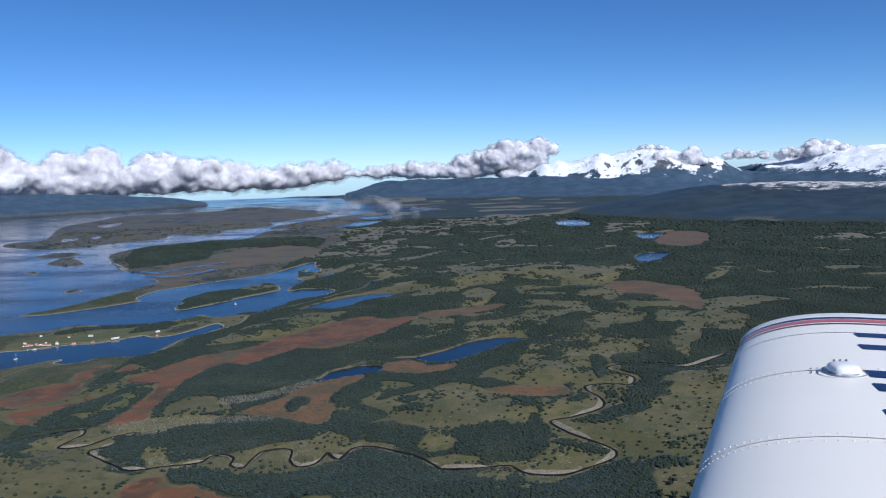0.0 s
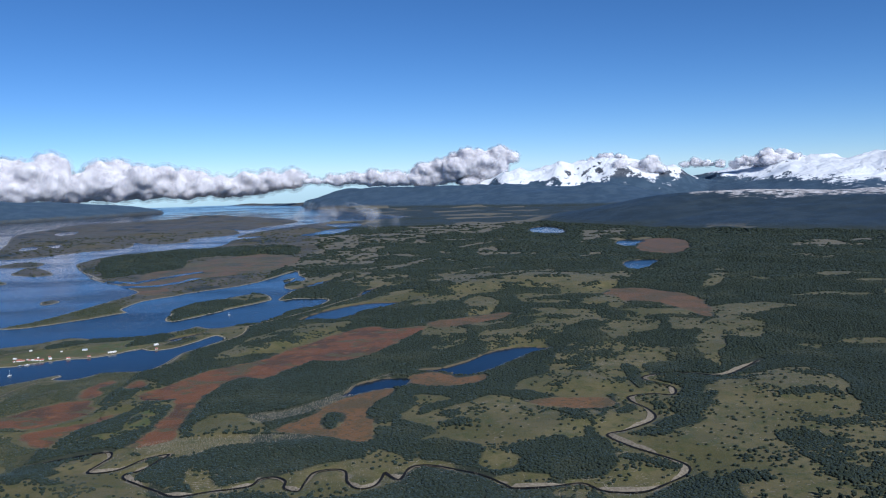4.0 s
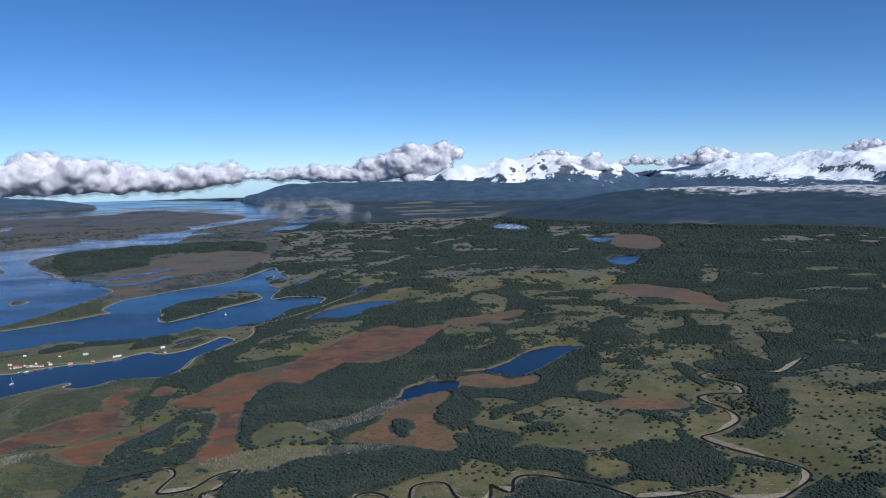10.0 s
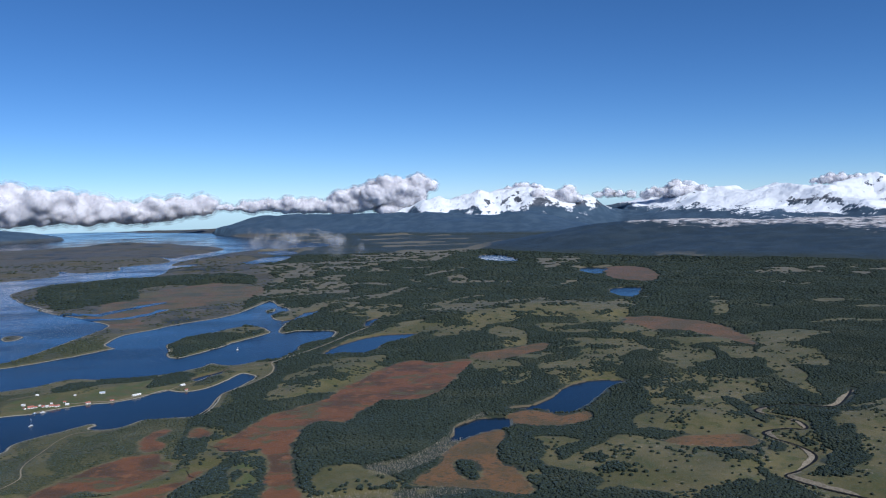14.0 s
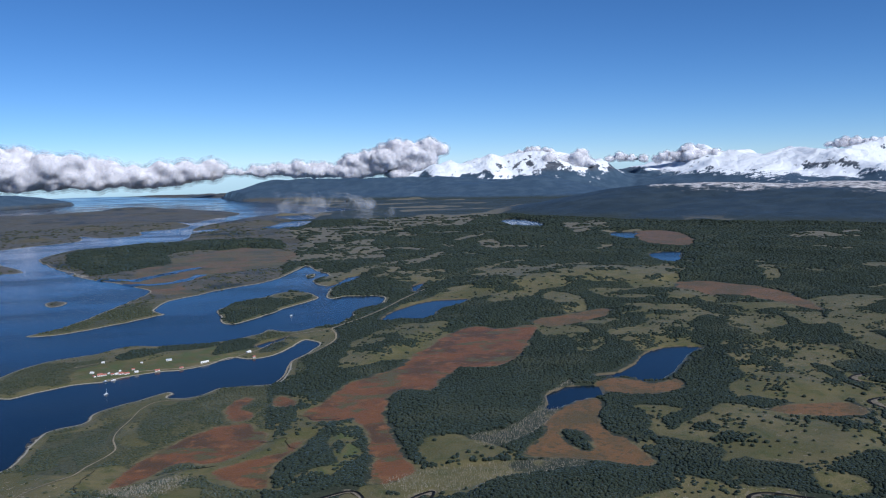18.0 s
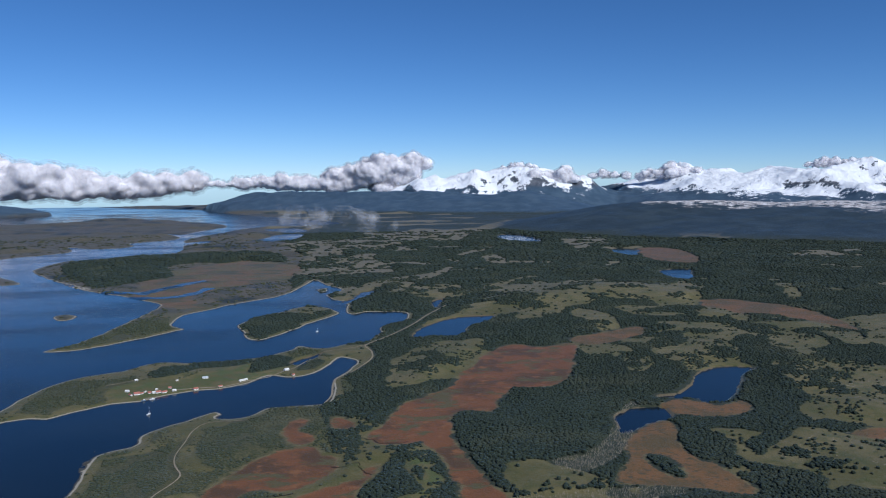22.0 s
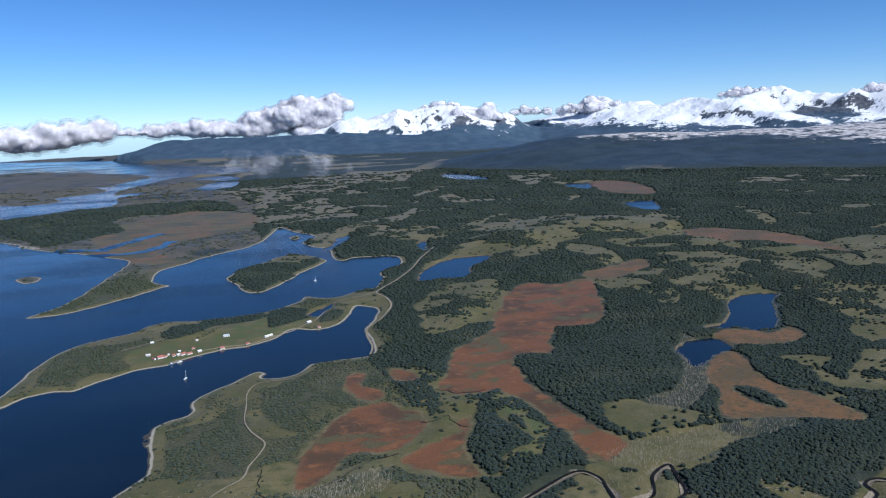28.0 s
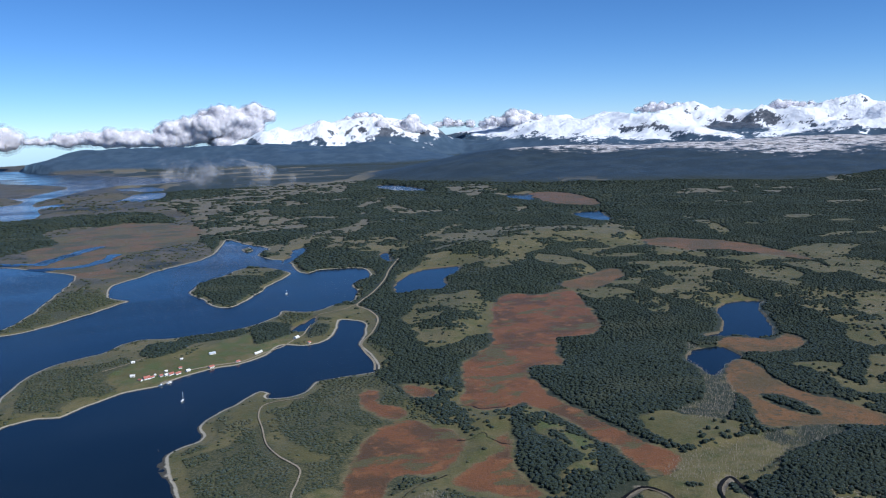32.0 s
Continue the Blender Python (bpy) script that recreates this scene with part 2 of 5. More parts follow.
BOG_SHORE = [(-327, 507), (-321, 527), (-311, 550), (-303, 566), (-283, 581), (-270, 585), (-267, 572), (-260, 564), (-263, 548),
    (-271, 535), (-284, 527), (-294, 532), (-300, 532), (-310, 518), (-316, 511), (-323, 505)]
BOG_STRIP = [(-280, 624), (-270, 638), (-271, 631), (-278, 620), (-269, 600), (-271, 592), (-277, 597)]
BOG_NOTCH = [(-251, 635), (-246, 629), (-245, 618), (-252, 620)]
BOG_PATCH = [(-245, 542), (-236, 549), (-237, 544), (-241, 536)]
BOG_NECK = [(-279, 516), (-268, 525), (-255, 533), (-246, 535), (-250, 518), (-255, 492), (-265, 492), (-271, 503), (-277, 509)]
BOG_LAKE = [(-129, 498), (-116, 521), (-99, 553), (-79, 573), (-63, 579), (-74, 536), (-72, 493), (-76, 474), (-95, 484), (-113, 489)]
BOG_ISTHMUS = [(-51, 607), (-33, 626), (-15, 606), (2, 612), (-2, 596), (-23, 582), (-44, 592)]
BOG_NEAR = [(-152, 367), (-152, 389), (-134, 392), (-108, 377), (-99, 363)]
BOG_MEADOW = [(24, 539), (51, 542), (76, 534), (72, 517), (38, 524)]
BOG_PLAIN = [(201, 1005), (244, 982), (274, 944), (274, 882), (245, 817), (251, 887), (210, 922)]
BOG_HILL = [(375, 1467), (449, 1664), (516, 1625), (434, 1397), (385, 1392)]
MARSH = [(-455, 1404), (-415, 1507), (-309, 1616), (-227, 1480), (-252, 1317), (-324, 1281), (-359, 1229), (-375, 1160), (-347, 1095), (-403, 1125),
    (-439, 1217)]
MEADOW_VALLEY = [(161, 568), (203, 587), (243, 574), (202, 440), (145, 340), (92, 344), (96, 375), (91, 414), (96, 450), (115, 491)]
MEADOW_LAKE = [(-51, 483), (-32, 528), (-10, 536), (13, 543), (30, 539), (66, 513), (67, 495), (50, 472), (38, 455), (20, 445), (8, 444), (0, 421),
    (-16, 428), (-18, 449), (-34, 461), (-43, 467)]
MEADOW_EAST = [(74, 664), (102, 699), (131, 700), (144, 670), (129, 615), (102, 588), (84, 547), (68, 531), (49, 542), (31, 559), (17, 563), (34,
    596), (57, 616)]
MEADOW_KNOLL = [(-40, 769), (-30, 807), (-20, 819), (2, 806), (1, 732), (-16, 702), (-28, 729), (-39, 716)]
MEADOW_LINE = [(18, 747), (34, 817), (60, 831), (57, 781), (97, 845), (120, 838), (88, 758), (68, 718), (50, 726), (30, 697), (17, 705)]
MEADOW_HILL = [(-20, 1059), (40, 1078), (62, 1201), (92, 1175), (142, 1223), (177, 1193), (174, 1081), (229, 1118), (228, 1059), (203, 1005), (134,
    1006), (69, 1031), (17, 1007), (-21, 993)]
MEADOW_GAP = [(17, 938), (40, 980), (52, 934), (37, 865), (19, 870)]
MEADOW_RISE = [(147, 822), (178, 843), (160, 770), (189, 806), (187, 770), (152, 719), (127, 704), (120, 723)]
MEADOW_BEND = [(210, 826), (235, 852), (243, 832), (224, 773), (196, 739), (196, 767)]
MEADOW_CREEK = [(230, 773), (275, 845), (308, 857), (285, 764), (249, 691), (216, 696), (176, 599), (187, 677)]
MEADOW_WEST = [(-162, 812), (-128, 841), (-99, 836), (-119, 785), (-168, 723), (-184, 699), (-195, 706), (-177, 757)]
MEADOW_SLOPE = [(-208, 706), (-191, 778), (-156, 821), (-111, 829), (-107, 798), (-132, 748), (-161, 715), (-190, 693)]
MEADOW_SOUTH = [(-215, 572), (-208, 563), (-208, 539), (-207, 521), (-219, 507), (-232, 497), (-234, 500), (-223, 513), (-222, 533),
    (-225, 545)]
MEADOW_NEAR = [(-216, 389), (-208, 418), (-172, 404), (-156, 391), (-152, 367), (-209, 365)]
MEADOW_FARM = [(-394, 746), (-372, 752), (-348, 752), (-309, 792), (-282, 793), (-277, 767), (-302, 742), (-329, 729), (-363, 715), (-382, 709),
    (-392, 726)]
MEADOW_ISTHMUS = [(-263, 850), (-219, 848), (-205, 832), (-218, 773), (-231, 811), (-244, 825)]
MEADOW_FEN = [(-250, 621), (-237, 589), (-220, 579), (-246, 533), (-265, 523), (-275, 529), (-256, 569), (-273, 596)]
MEADOW_DELL = [(-172, 531), (-158, 539), (-138, 499), (-159, 493), (-176, 503)]
MEADOW_RIVER = [(-12, 410), (9, 409), (29, 411), (49, 435), (75, 424), (81, 407), (64, 394), (44, 390), (29, 407), (0, 399)]
MEADOW_BANK = [(-170, 436), (-137, 443), (-100, 444), (-62, 441), (-30, 433), (-45, 394), (-79, 396), (-107, 397), (-142, 400)]
MEADOW_FLATS = [(71, 613), (118, 635), (150, 603), (119, 516), (99, 450), (94, 414), (69, 377), (40, 380), (26, 374), (22, 396), (30, 419), (51, 444),
    (55, 486), (74, 520), (84, 562)]
MEADOW_POINT = [(-290, 672), (-313, 658), (-329, 641), (-339, 633), (-347, 642), (-337, 656), (-323, 664)]
HEATH = [(-289, 515), (-274, 551), (-247, 562), (-223, 582), (-216, 552), (-229, 503), (-251, 483)]
CREEK_TIDE = [(-465, 1209), (-410, 1184), (-376, 1204), (-354, 1262)]
CREEK_TIDE_B = [(-434, 1220), (-421, 1259), (-393, 1296)]
GLADE_A = [(352, 1823), (412, 1926), (483, 1961), (493, 1883), (415, 1773), (328, 1669)]
GLADE_B = [(254, 1393), (312, 1453), (276, 1387), (245, 1352)]
GLADE_C = [(100, 1577), (135, 1589), (124, 1467), (95, 1438), (100, 1503)]
GLADE_D = [(-160, 1511), (-115, 1575), (-63, 1530), (-85, 1453), (-150, 1438)]
GLADE_E = [(-133, 1158), (-67, 1288), (4, 1394), (-25, 1311), (-98, 1192)]
GLADE_F = [(392, 1148), (393, 1113), (341, 1014), (304, 976), (353, 1066)]
GLADE_G = [(-213, 1296), (-186, 1257), (-162, 1209), (-199, 1127), (-218, 1141)]
SNAG_FRINGE = [(-152, 536), (-133, 540), (-116, 555), (-100, 577), (-87, 601), (-64, 626), (-64, 614), (-83, 583), (-97, 558), (-114, 535), (-134,
    519), (-150, 517)]
SNAG_BAND = [(-205, 484), (-181, 494), (-159, 494), (-139, 495), (-106, 486), (-109, 475), (-137, 471), (-157, 468), (-178, 465), (-203, 473)]
SNAG_RIVER = [(-215, 469), (-165, 469), (-113, 459), (-75, 446), (-45, 426), (-29, 416), (-44, 386), (-85, 397), (-144, 405), (-187, 413)]
SNAG_VALLEY = [(-61, 436), (-30, 429), (0, 409), (29, 409), (56, 393), (89, 418), (84, 383), (39, 371), (-14, 380), (-55, 387)]
GROVE = [(-105, 526), (-98, 532), (-92, 523), (-94, 505), (-100, 499), (-105, 509)]
GROVE_FEN = [(-249, 525), (-227, 564), (-220, 573), (-221, 561), (-227, 541), (-223, 515), (-229, 505), (-239, 502), (-250, 486),
    (-254, 491), (-254, 504)]
GROVE_ROW = [(-216, 511), (-206, 519), (-205, 511), (-210, 495), (-210, 486), (-216, 481), (-223, 485), (-222, 496)]
GROVE_LOW = [(-239, 490), (-226, 495), (-223, 487), (-230, 481), (-239, 482)]
GROVE_BANK = [(-163, 462), (-149, 473), (-127, 477), (-108, 480), (-84, 459), (-77, 450), (-86, 444), (-103, 438), (-112, 431),
    (-126, 426), (-141, 417), (-148, 417)]
GROVE_SOUTH = [(-143, 404), (-127, 406), (-112, 399), (-99, 378), (-99, 365), (-112, 373), (-124, 384), (-137, 386)]
GROVE_NEAR = [(-99, 365), (-99, 389), (-82, 393), (-74, 399), (-60, 410), (-59, 423), (-43, 429), (-30, 421), (-26, 404), (-26, 389),
    (-19, 371), (-6, 358)]
GROVE_TARN = [(-73, 462), (-62, 473), (-61, 510), (-49, 499), (-38, 482), (-41, 471), (-49, 460), (-49, 442), (-62, 449)]
GROVE_MERE = [(-77, 532), (-65, 564), (-59, 567), (-54, 540), (-73, 516)]
GROVE_LINE = [(-48, 448), (-37, 454), (-24, 453), (-17, 453), (-18, 445), (-26, 440), (-43, 438)]
GROVE_BEND = [(5, 443), (17, 456), (32, 459), (38, 445), (48, 467), (57, 456), (52, 430), (44, 407), (25, 403), (15, 406), (12, 426)]
GROVE_FORD = [(41, 358), (55, 379), (70, 391), (79, 397), (91, 404), (87, 391), (90, 370), (90, 363), (81, 370), (66, 368), (54, 354)]
GROVE_SPUR = [(116, 517), (132, 531), (149, 534), (135, 512), (120, 496)]
GROVE_ISLE = [(89, 483), (105, 492), (118, 491), (116, 475), (103, 469), (93, 467)]
GROVE_LOOP = [(73, 504), (89, 523), (88, 511), (77, 498)]
GROVE_POST = [(108, 618), (119, 612), (108, 560), (101, 561)]
GROVE_EDGE = [(126, 620), (157, 624), (172, 593), (168, 574), (156, 591), (125, 587)]
MEADOW_GLEN = [(-55, 557), (-38, 561), (-21, 548), (-42, 528), (-51, 514), (-38, 502), (-20, 487), (1, 503), (0, 443), (-9, 419),
    (-18, 427), (-15, 452), (-33, 462), (-46, 463), (-39, 484), (-51, 509)]
FEN_NECK = [(-253, 639), (-244, 618), (-239, 601), (-229, 610), (-242, 594), (-240, 586), (-224, 577), (-227, 564), (-235, 549),
    (-245, 551), (-264, 530), (-267, 539), (-259, 562), (-267, 572), (-270, 586), (-257, 602), (-250, 617)]
OPEN_TRACK = [(-329, 626), (-327, 610), (-332, 585), (-325, 566), (-318, 562), (-321, 558), (-333, 566), (-334, 587)]
FEN_PASS = [(-242, 638), (-238, 618), (-228, 614), (-241, 593), (-256, 591), (-272, 585), (-273, 593), (-252, 613)]
STRIP_COAST = [(-384, 591), (-379, 599), (-357, 607), (-341, 636), (-327, 642), (-314, 650), (-304, 650), (-314, 642), (-329, 633), (-335, 618),
    (-344, 608), (-356, 594), (-372, 590)]
MEADOW_LOW = [(-420, 500), (-407, 517), (-394, 526), (-376, 529), (-352, 519), (-336, 523), (-326, 527), (-316, 517), (-297, 518), (-282, 516), (-288,
    506), (-299, 492), (-301, 476), (-294, 458)]
SNAG_FEN = [(-331, 502), (-317, 504), (-298, 505), (-288, 507), (-299, 481), (-318, 486)]
BECK_E = [(-336, 526), (-341, 511), (-340, 500), (-336, 496), (-331, 492)]
BECK_F = [(-326, 498), (-312, 505), (-297, 516), (-281, 520)]
WOOD_NORTH = [(-599, 1617), (-563, 1720), (-461, 1773), (-385, 1792), (-319, 1727), (-324, 1606), (-393, 1594), (-433, 1539), (-410, 1413), (-441,
    1371), (-477, 1316), (-509, 1315), (-537, 1388), (-579, 1489)]
WOOD_NORTH_B = [(-543, 1721), (-470, 1760), (-276, 1759), (-248, 1578), (-372, 1595), (-440, 1563), (-508, 1573)]
BECK_A = [(-243, 595), (-236, 590), (-233, 584), (-225, 581), (-217, 581)]
BECK_C = [(-261, 553), (-253, 551), (-248, 553), (-248, 548), (-246, 541), (-243, 537)]
FARM_HOUSES = [(-374.6, 721.8), (-381.5, 729.5), (-366.8, 723.3), (-363.6, 723.4), (-361.1, 723.7), (-357.3, 724.0), (-354.6, 734.1), (-351.2, 726.8),
    (-337.4, 729.2), (-321.1, 731.9), (-379.0, 755.1), (-274.8, 767.4), (-270.4, 753.0), (-351.3, 751.1), (-363.0, 731.2), (-378.2, 720.2), (-371.6, 722.8), (-369.8, 726.5)]
CLOUD_STRAIT = [(-2625, 3716, 157, 173), (-2467, 3823, 140, 167), (-2313, 3918, 144, 173), (-2148, 4011, 148, 173),
    (-2019, 4077, 110, 147), (-1905, 4132, 116, 153), (-1761, 4196, 127, 160), (-1613, 4254, 93, 140), (-1483, 4302, 111, 147),
    (-1349, 4345, 106, 140), (-1212, 4385, 95, 120), (-1071, 4422, 96, 113), (-927, 4455, 88, 107), (-780, 4483, 86, 101),
    (-644, 4504, 106, 87), (-545, 4515, 110, 62)]
CLOUD_FRONT = [(-478, 4272, 108, 35), (-393, 4282, 107, 40), (-277, 4291, 106, 52), (-160, 4297, 105, 66), (-42, 4300, 104, 77),
    (104, 4299, 103, 87), (222, 4294, 134, 104), (310, 4289, 149, 111), (412, 4280, 169, 107), (499, 4271, 201, 77), (338, 4287, 84, 84),
    (438, 4278, 52, 41)]
CLOUD_SHOULDER = [(1004, 4027, 136, 40), (1094, 4003, 131, 63), (1182, 3978, 133, 68), (1236, 3962, 118, 43)]
CLOUD_VEIL = [(1460, 4235, 137, 28), (1562, 4199, 137, 31), (1685, 4151, 133, 34), (1781, 4111, 146, 43), (1850, 4080, 149, 61), (1941, 4038, 151,
    40)]
CLOUD_TOP = [(1000, 4367, 179, 28), (1084, 4347, 191, 37), (1167, 4325, 173, 28)]
CLOUD_CREST = [(2456, 3834, 191, 25), (2501, 3797, 196, 35), (2546, 3760, 194, 38), (2591, 3722, 195, 35), (2645, 3675, 187, 25)]
CLOUD_PEAK = [(2952, 3374, 180, 32), (2997, 3325, 183, 41), (3041, 3276, 178, 44), (3084, 3227, 176, 38), (3126, 3177, 169, 28)]
MIST_BAY = [(-242, 1628, 79, 23), (-199, 1622, 73, 31), (-155, 1615, 73, 29), (-111, 1606, 63, 27), (-67, 1595, 56, 19)]
COAST = COAST_BAY + COAST_PENINSULA + COAST_NORTH + COAST_FAR + [(-700, 5600), (6500, 5600), (6500, -600), (-382, -600)]
BEND = 1.2e-6                           # the fall of the ground with the square of the distance
MEADOWS = [MEADOW_VALLEY, MEADOW_LAKE, MEADOW_EAST, MEADOW_KNOLL, MEADOW_LINE, MEADOW_HILL, MEADOW_GAP, MEADOW_RISE, MEADOW_BEND,
           MEADOW_CREEK, MEADOW_WEST, MEADOW_SLOPE, MEADOW_SOUTH, MEADOW_NEAR, MEADOW_FARM, MEADOW_ISTHMUS, MEADOW_FEN, MEADOW_DELL,
           MEADOW_RIVER, MEADOW_BANK, MEADOW_POINT, HEATH, GLADE_A, GLADE_B, GLADE_C, GLADE_D, GLADE_E, GLADE_F, GLADE_G, MEADOW_FLATS, STRIP_COAST, MEADOW_LOW, PENINSULA_GRASS, MEADOW_GLEN, FEN_NECK, FEN_PASS, OPEN_TRACK,
           OPEN_HILL, OPEN_BROW, OPEN_NOOK, OPEN_SADDLE, OPEN_VALE, OPEN_BANK, OPEN_LEDGE, OPEN_RIDGE, OPEN_CREST, OPEN_EAST, OPEN_WEST, OPEN_WEST_B,
           OPEN_ROAD, OPEN_STRIP_A, OPEN_STRIP_B, OPEN_STRIP_C, OPEN_STRIP_D, OPEN_STRIP_E, OPEN_STRIP_F, OPEN_FOOT, OPEN_PLAIN, OPEN_LAKE]
BOGS = [BOG_MAIN, BOG_TAIL, BOG_SHORE, BOG_NECK, BOG_STRIP, BOG_NOTCH, BOG_PATCH, BOG_LAKE, BOG_ISTHMUS, BOG_NEAR, BOG_MEADOW, BOG_PLAIN, BOG_HILL, BOG_LINE, BOG_GAP]
LAKES = [LAKE_ROAD, LAKE_WEST, LAKE_EAST, LAKE_BOG, LAKE_HILL, LAKE_PLAIN, LAGOON, LAGOON_B, LAGOON_C, LAGOON_D, LAGOON_E, LAGOON_F, MERE_A, MERE_B, MERE_C, POND, CREEK, CREEK_B]
ISLES = [ISLE, ISLET, ISLET_BAY, ARCHIPELAGO, SKERRIES, SKERRIES_B, SKERRIES_C]
GROVES = [GROVE, GROVE_FEN, GROVE_ROW, GROVE_LOW, COVERT_PASTURE, COVERT_NECK, COVERT_POND,
          GROVE_BANK, GROVE_SOUTH, GROVE_NEAR, GROVE_TARN, GROVE_MERE, GROVE_LINE, GROVE_BEND, GROVE_FORD, GROVE_SPUR, GROVE_ISLE, GROVE_LOOP, GROVE_POST, GROVE_EDGE]
# mountain crests: x, y, height, half-width
FRONT_RANGE = [(-560, 4420, 0, 100), (-430, 4280, 45, 220), (-270, 4180, 84, 340), (0, 4050, 78, 420), (400, 3900, 80, 470), (860, 3700, 84, 480), (1050, 3600, 30, 300)]
SNOW_MASSIF = [(440, 4250, 110, 260), (600, 4180, 190, 320), (800, 4120, 218, 350), (1010, 4080, 218, 350), (1200, 4080, 195, 330), (1500, 4200, 140, 300)]
HIGH_RANGE = [(1500, 4350, 120, 500), (1800, 4260, 190, 620), (1992, 4214, 215, 700), (2200, 4000, 190, 900), (2550, 3700, 225, 1000), (2900, 3350, 220, 1000),
              (3250, 2950, 225, 1000), (3600, 2400, 230, 1000), (3900, 1600, 230, 1000)]
PLATEAU = [(560, 2385, 0, 120), (625, 2370, 34, 260), (700, 2360, 66, 380), (810, 2320, 78, 480), (1030, 2230, 76, 620), (1500, 2050, 84, 760), (2100, 1750, 92, 820), (2700, 1300, 98, 850)]
FAR_SHORE = [(-2400, 3300, 70, 500), (-1800, 3700, 80, 420), (-1350, 4000, 40, 260)]


# ---- arithmetic of the plan ----
def lattice(ix, iy, seed):
    n = (ix.astype(np.int64) * 374761393 + iy.astype(np.int64) * 668265263 + seed * 1442695041) & 0x7FFFFFFF
    n = ((n ^ (n >> 13)) * 1274126177) & 0x7FFFFFFF
    return ((n ^ (n >> 16)) & 0xFFFF) / 65535.0


def value_noise(x, y, size, seed=0):
    x, y = x / size, y / size
    ix, iy = np.floor(x), np.floor(y)
    fx, fy = x - ix, y - iy
    fx, fy = fx * fx * (3 - 2 * fx), fy * fy * (3 - 2 * fy)
    a, b = lattice(ix, iy, seed), lattice(ix + 1, iy, seed)
    c, d = lattice(ix, iy + 1, seed), lattice(ix + 1, iy + 1, seed)
    return (a + (b - a) * fx) * (1 - fy) + (c + (d - c) * fx) * fy


def fbm(x, y, size, octaves=4, seed=0):
    total, amp, norm = 0.0, 1.0, 0.0
    for k in range(octaves):
        total = total + amp * value_noise(x + 17.3 * k, y - 9.1 * k, size / 2 ** k, seed + k)
        norm, amp = norm + amp, amp * 0.5
    return total / norm - 0.5


def ridged(x, y, size, octaves=5, seed=0):
    total, amp, norm = 0.0, 1.0, 0.0
    for k in range(octaves):
        total = total + amp * (1 - np.abs(2 * value_noise(x, y, size / 2 ** k, seed + k) - 1))
        norm, amp = norm + amp, amp * 0.52
    return total / norm


def smooth(outline, steps=3, closed=True):
    p = np.array(outline, float)
    n, res = len(p), []
    for i in range(n if closed else n - 1):
        a, b, c, d = (p[(i + j) % n] if closed else p[min(max(i + j, 0), n - 1)] for j in (-1, 0, 1, 2))
        for s in range(steps):
            t = s / steps
            res.append(0.5 * (2 * b + (c - a) * t + (2 * a - 5 * b + 4 * c - d) * t * t + (3 * b - a - 3 * c + d) * t ** 3))
    if not closed:
        res.append(p[-1])
    return np.array(res)


def ramp(v, lo, hi):
    t = np.clip((v - lo) / (hi - lo), 0, 1)
    return t * t * (3 - 2 * t)


def inside(x, y, outline, reach=60.0, steps=3):
    """Signed distance to an outline, positive inside; -reach where it is farther off."""
    p = smooth(outline, steps) if steps > 1 else np.array(outline, float)
    lo, hi = p.min(0) - reach, p.max(0) + reach
    res = np.full(x.shape, -reach)
    pick = np.nonzero((x > lo[0]) & (x < hi[0]) & (y > lo[1]) & (y < hi[1]))[0]
    if len(pick) == 0:
        return res
    px, py = x[pick], y[pick]
    best, odd = np.full(len(pick), reach * reach), np.zeros(len(pick), bool)
    for (ax, ay), (bx, by) in zip(p, np.roll(p, -1, 0)):
        if by != ay:
            odd ^= ((ay > py) != (by > py)) & (px < (bx - ax) * (py - ay) / (by - ay) + ax)
        near = np.nonzero((px > min(ax, bx) - reach) & (px < max(ax, bx) + reach) & (py > min(ay, by) - reach) & (py < max(ay, by) + reach))[0]
        if len(near) == 0:
            continue
        qx, qy = px[near] - ax, py[near] - ay
        ex, ey = bx - ax, by - ay
        t = np.clip((qx * ex + qy * ey) / max(ex * ex + ey * ey, 1e-9), 0, 1)
        best[near] = np.minimum(best[near], (qx - t * ex) ** 2 + (qy - t * ey) ** 2)
    res[pick] = np.where(odd, 1, -1) * np.sqrt(best)
    return res


def beside(x, y, line, reach=30.0):
    """Distance to an open line, at most reach."""
    p = smooth(line, 4, False)
    res = np.full(x.shape, reach)
    lo, hi = p.min(0) - reach, p.max(0) + reach
    pick = np.nonzero((x > lo[0]) & (x < hi[0]) & (y > lo[1]) & (y < hi[1]))[0]
    px, py = x[pick], y[pick]
    best = np.full(len(pick), reach * reach)
    for (ax, ay), (bx, by) in zip(p[:-1], p[1:]):
        ex, ey = bx - ax, by - ay
        t = np.clip(((px - ax) * ex + (py - ay) * ey) / max(ex * ex + ey * ey, 1e-9), 0, 1)
        best = np.minimum(best, (px - ax - t * ex) ** 2 + (py - ay - t * ey) ** 2)
    res[pick] = np.sqrt(best)
    return res


def crest(x, y, line):
    """Height of a mountain range given by its crest line."""
    p = np.array(line, float)
    res = np.zeros(x.shape)
    for a, b in zip(p[:-1], p[1:]):
        e = b[:2] - a[:2]
        t = np.clip(((x - a[0]) * e[0] + (y - a[1]) * e[1]) / (e @ e), 0, 1)
        d = np.hypot(x - a[0] - t * e[0], y - a[1] - t * e[1])
        h, w = a[2] + t * (b[2] - a[2]), a[3] + t * (b[3] - a[3])
        s = np.clip(1 - d / w, 0, 1)
        res = np.maximum(res, h * (0.55 * s + 0.45 * s * s * (3 - 2 * s)))
    return res


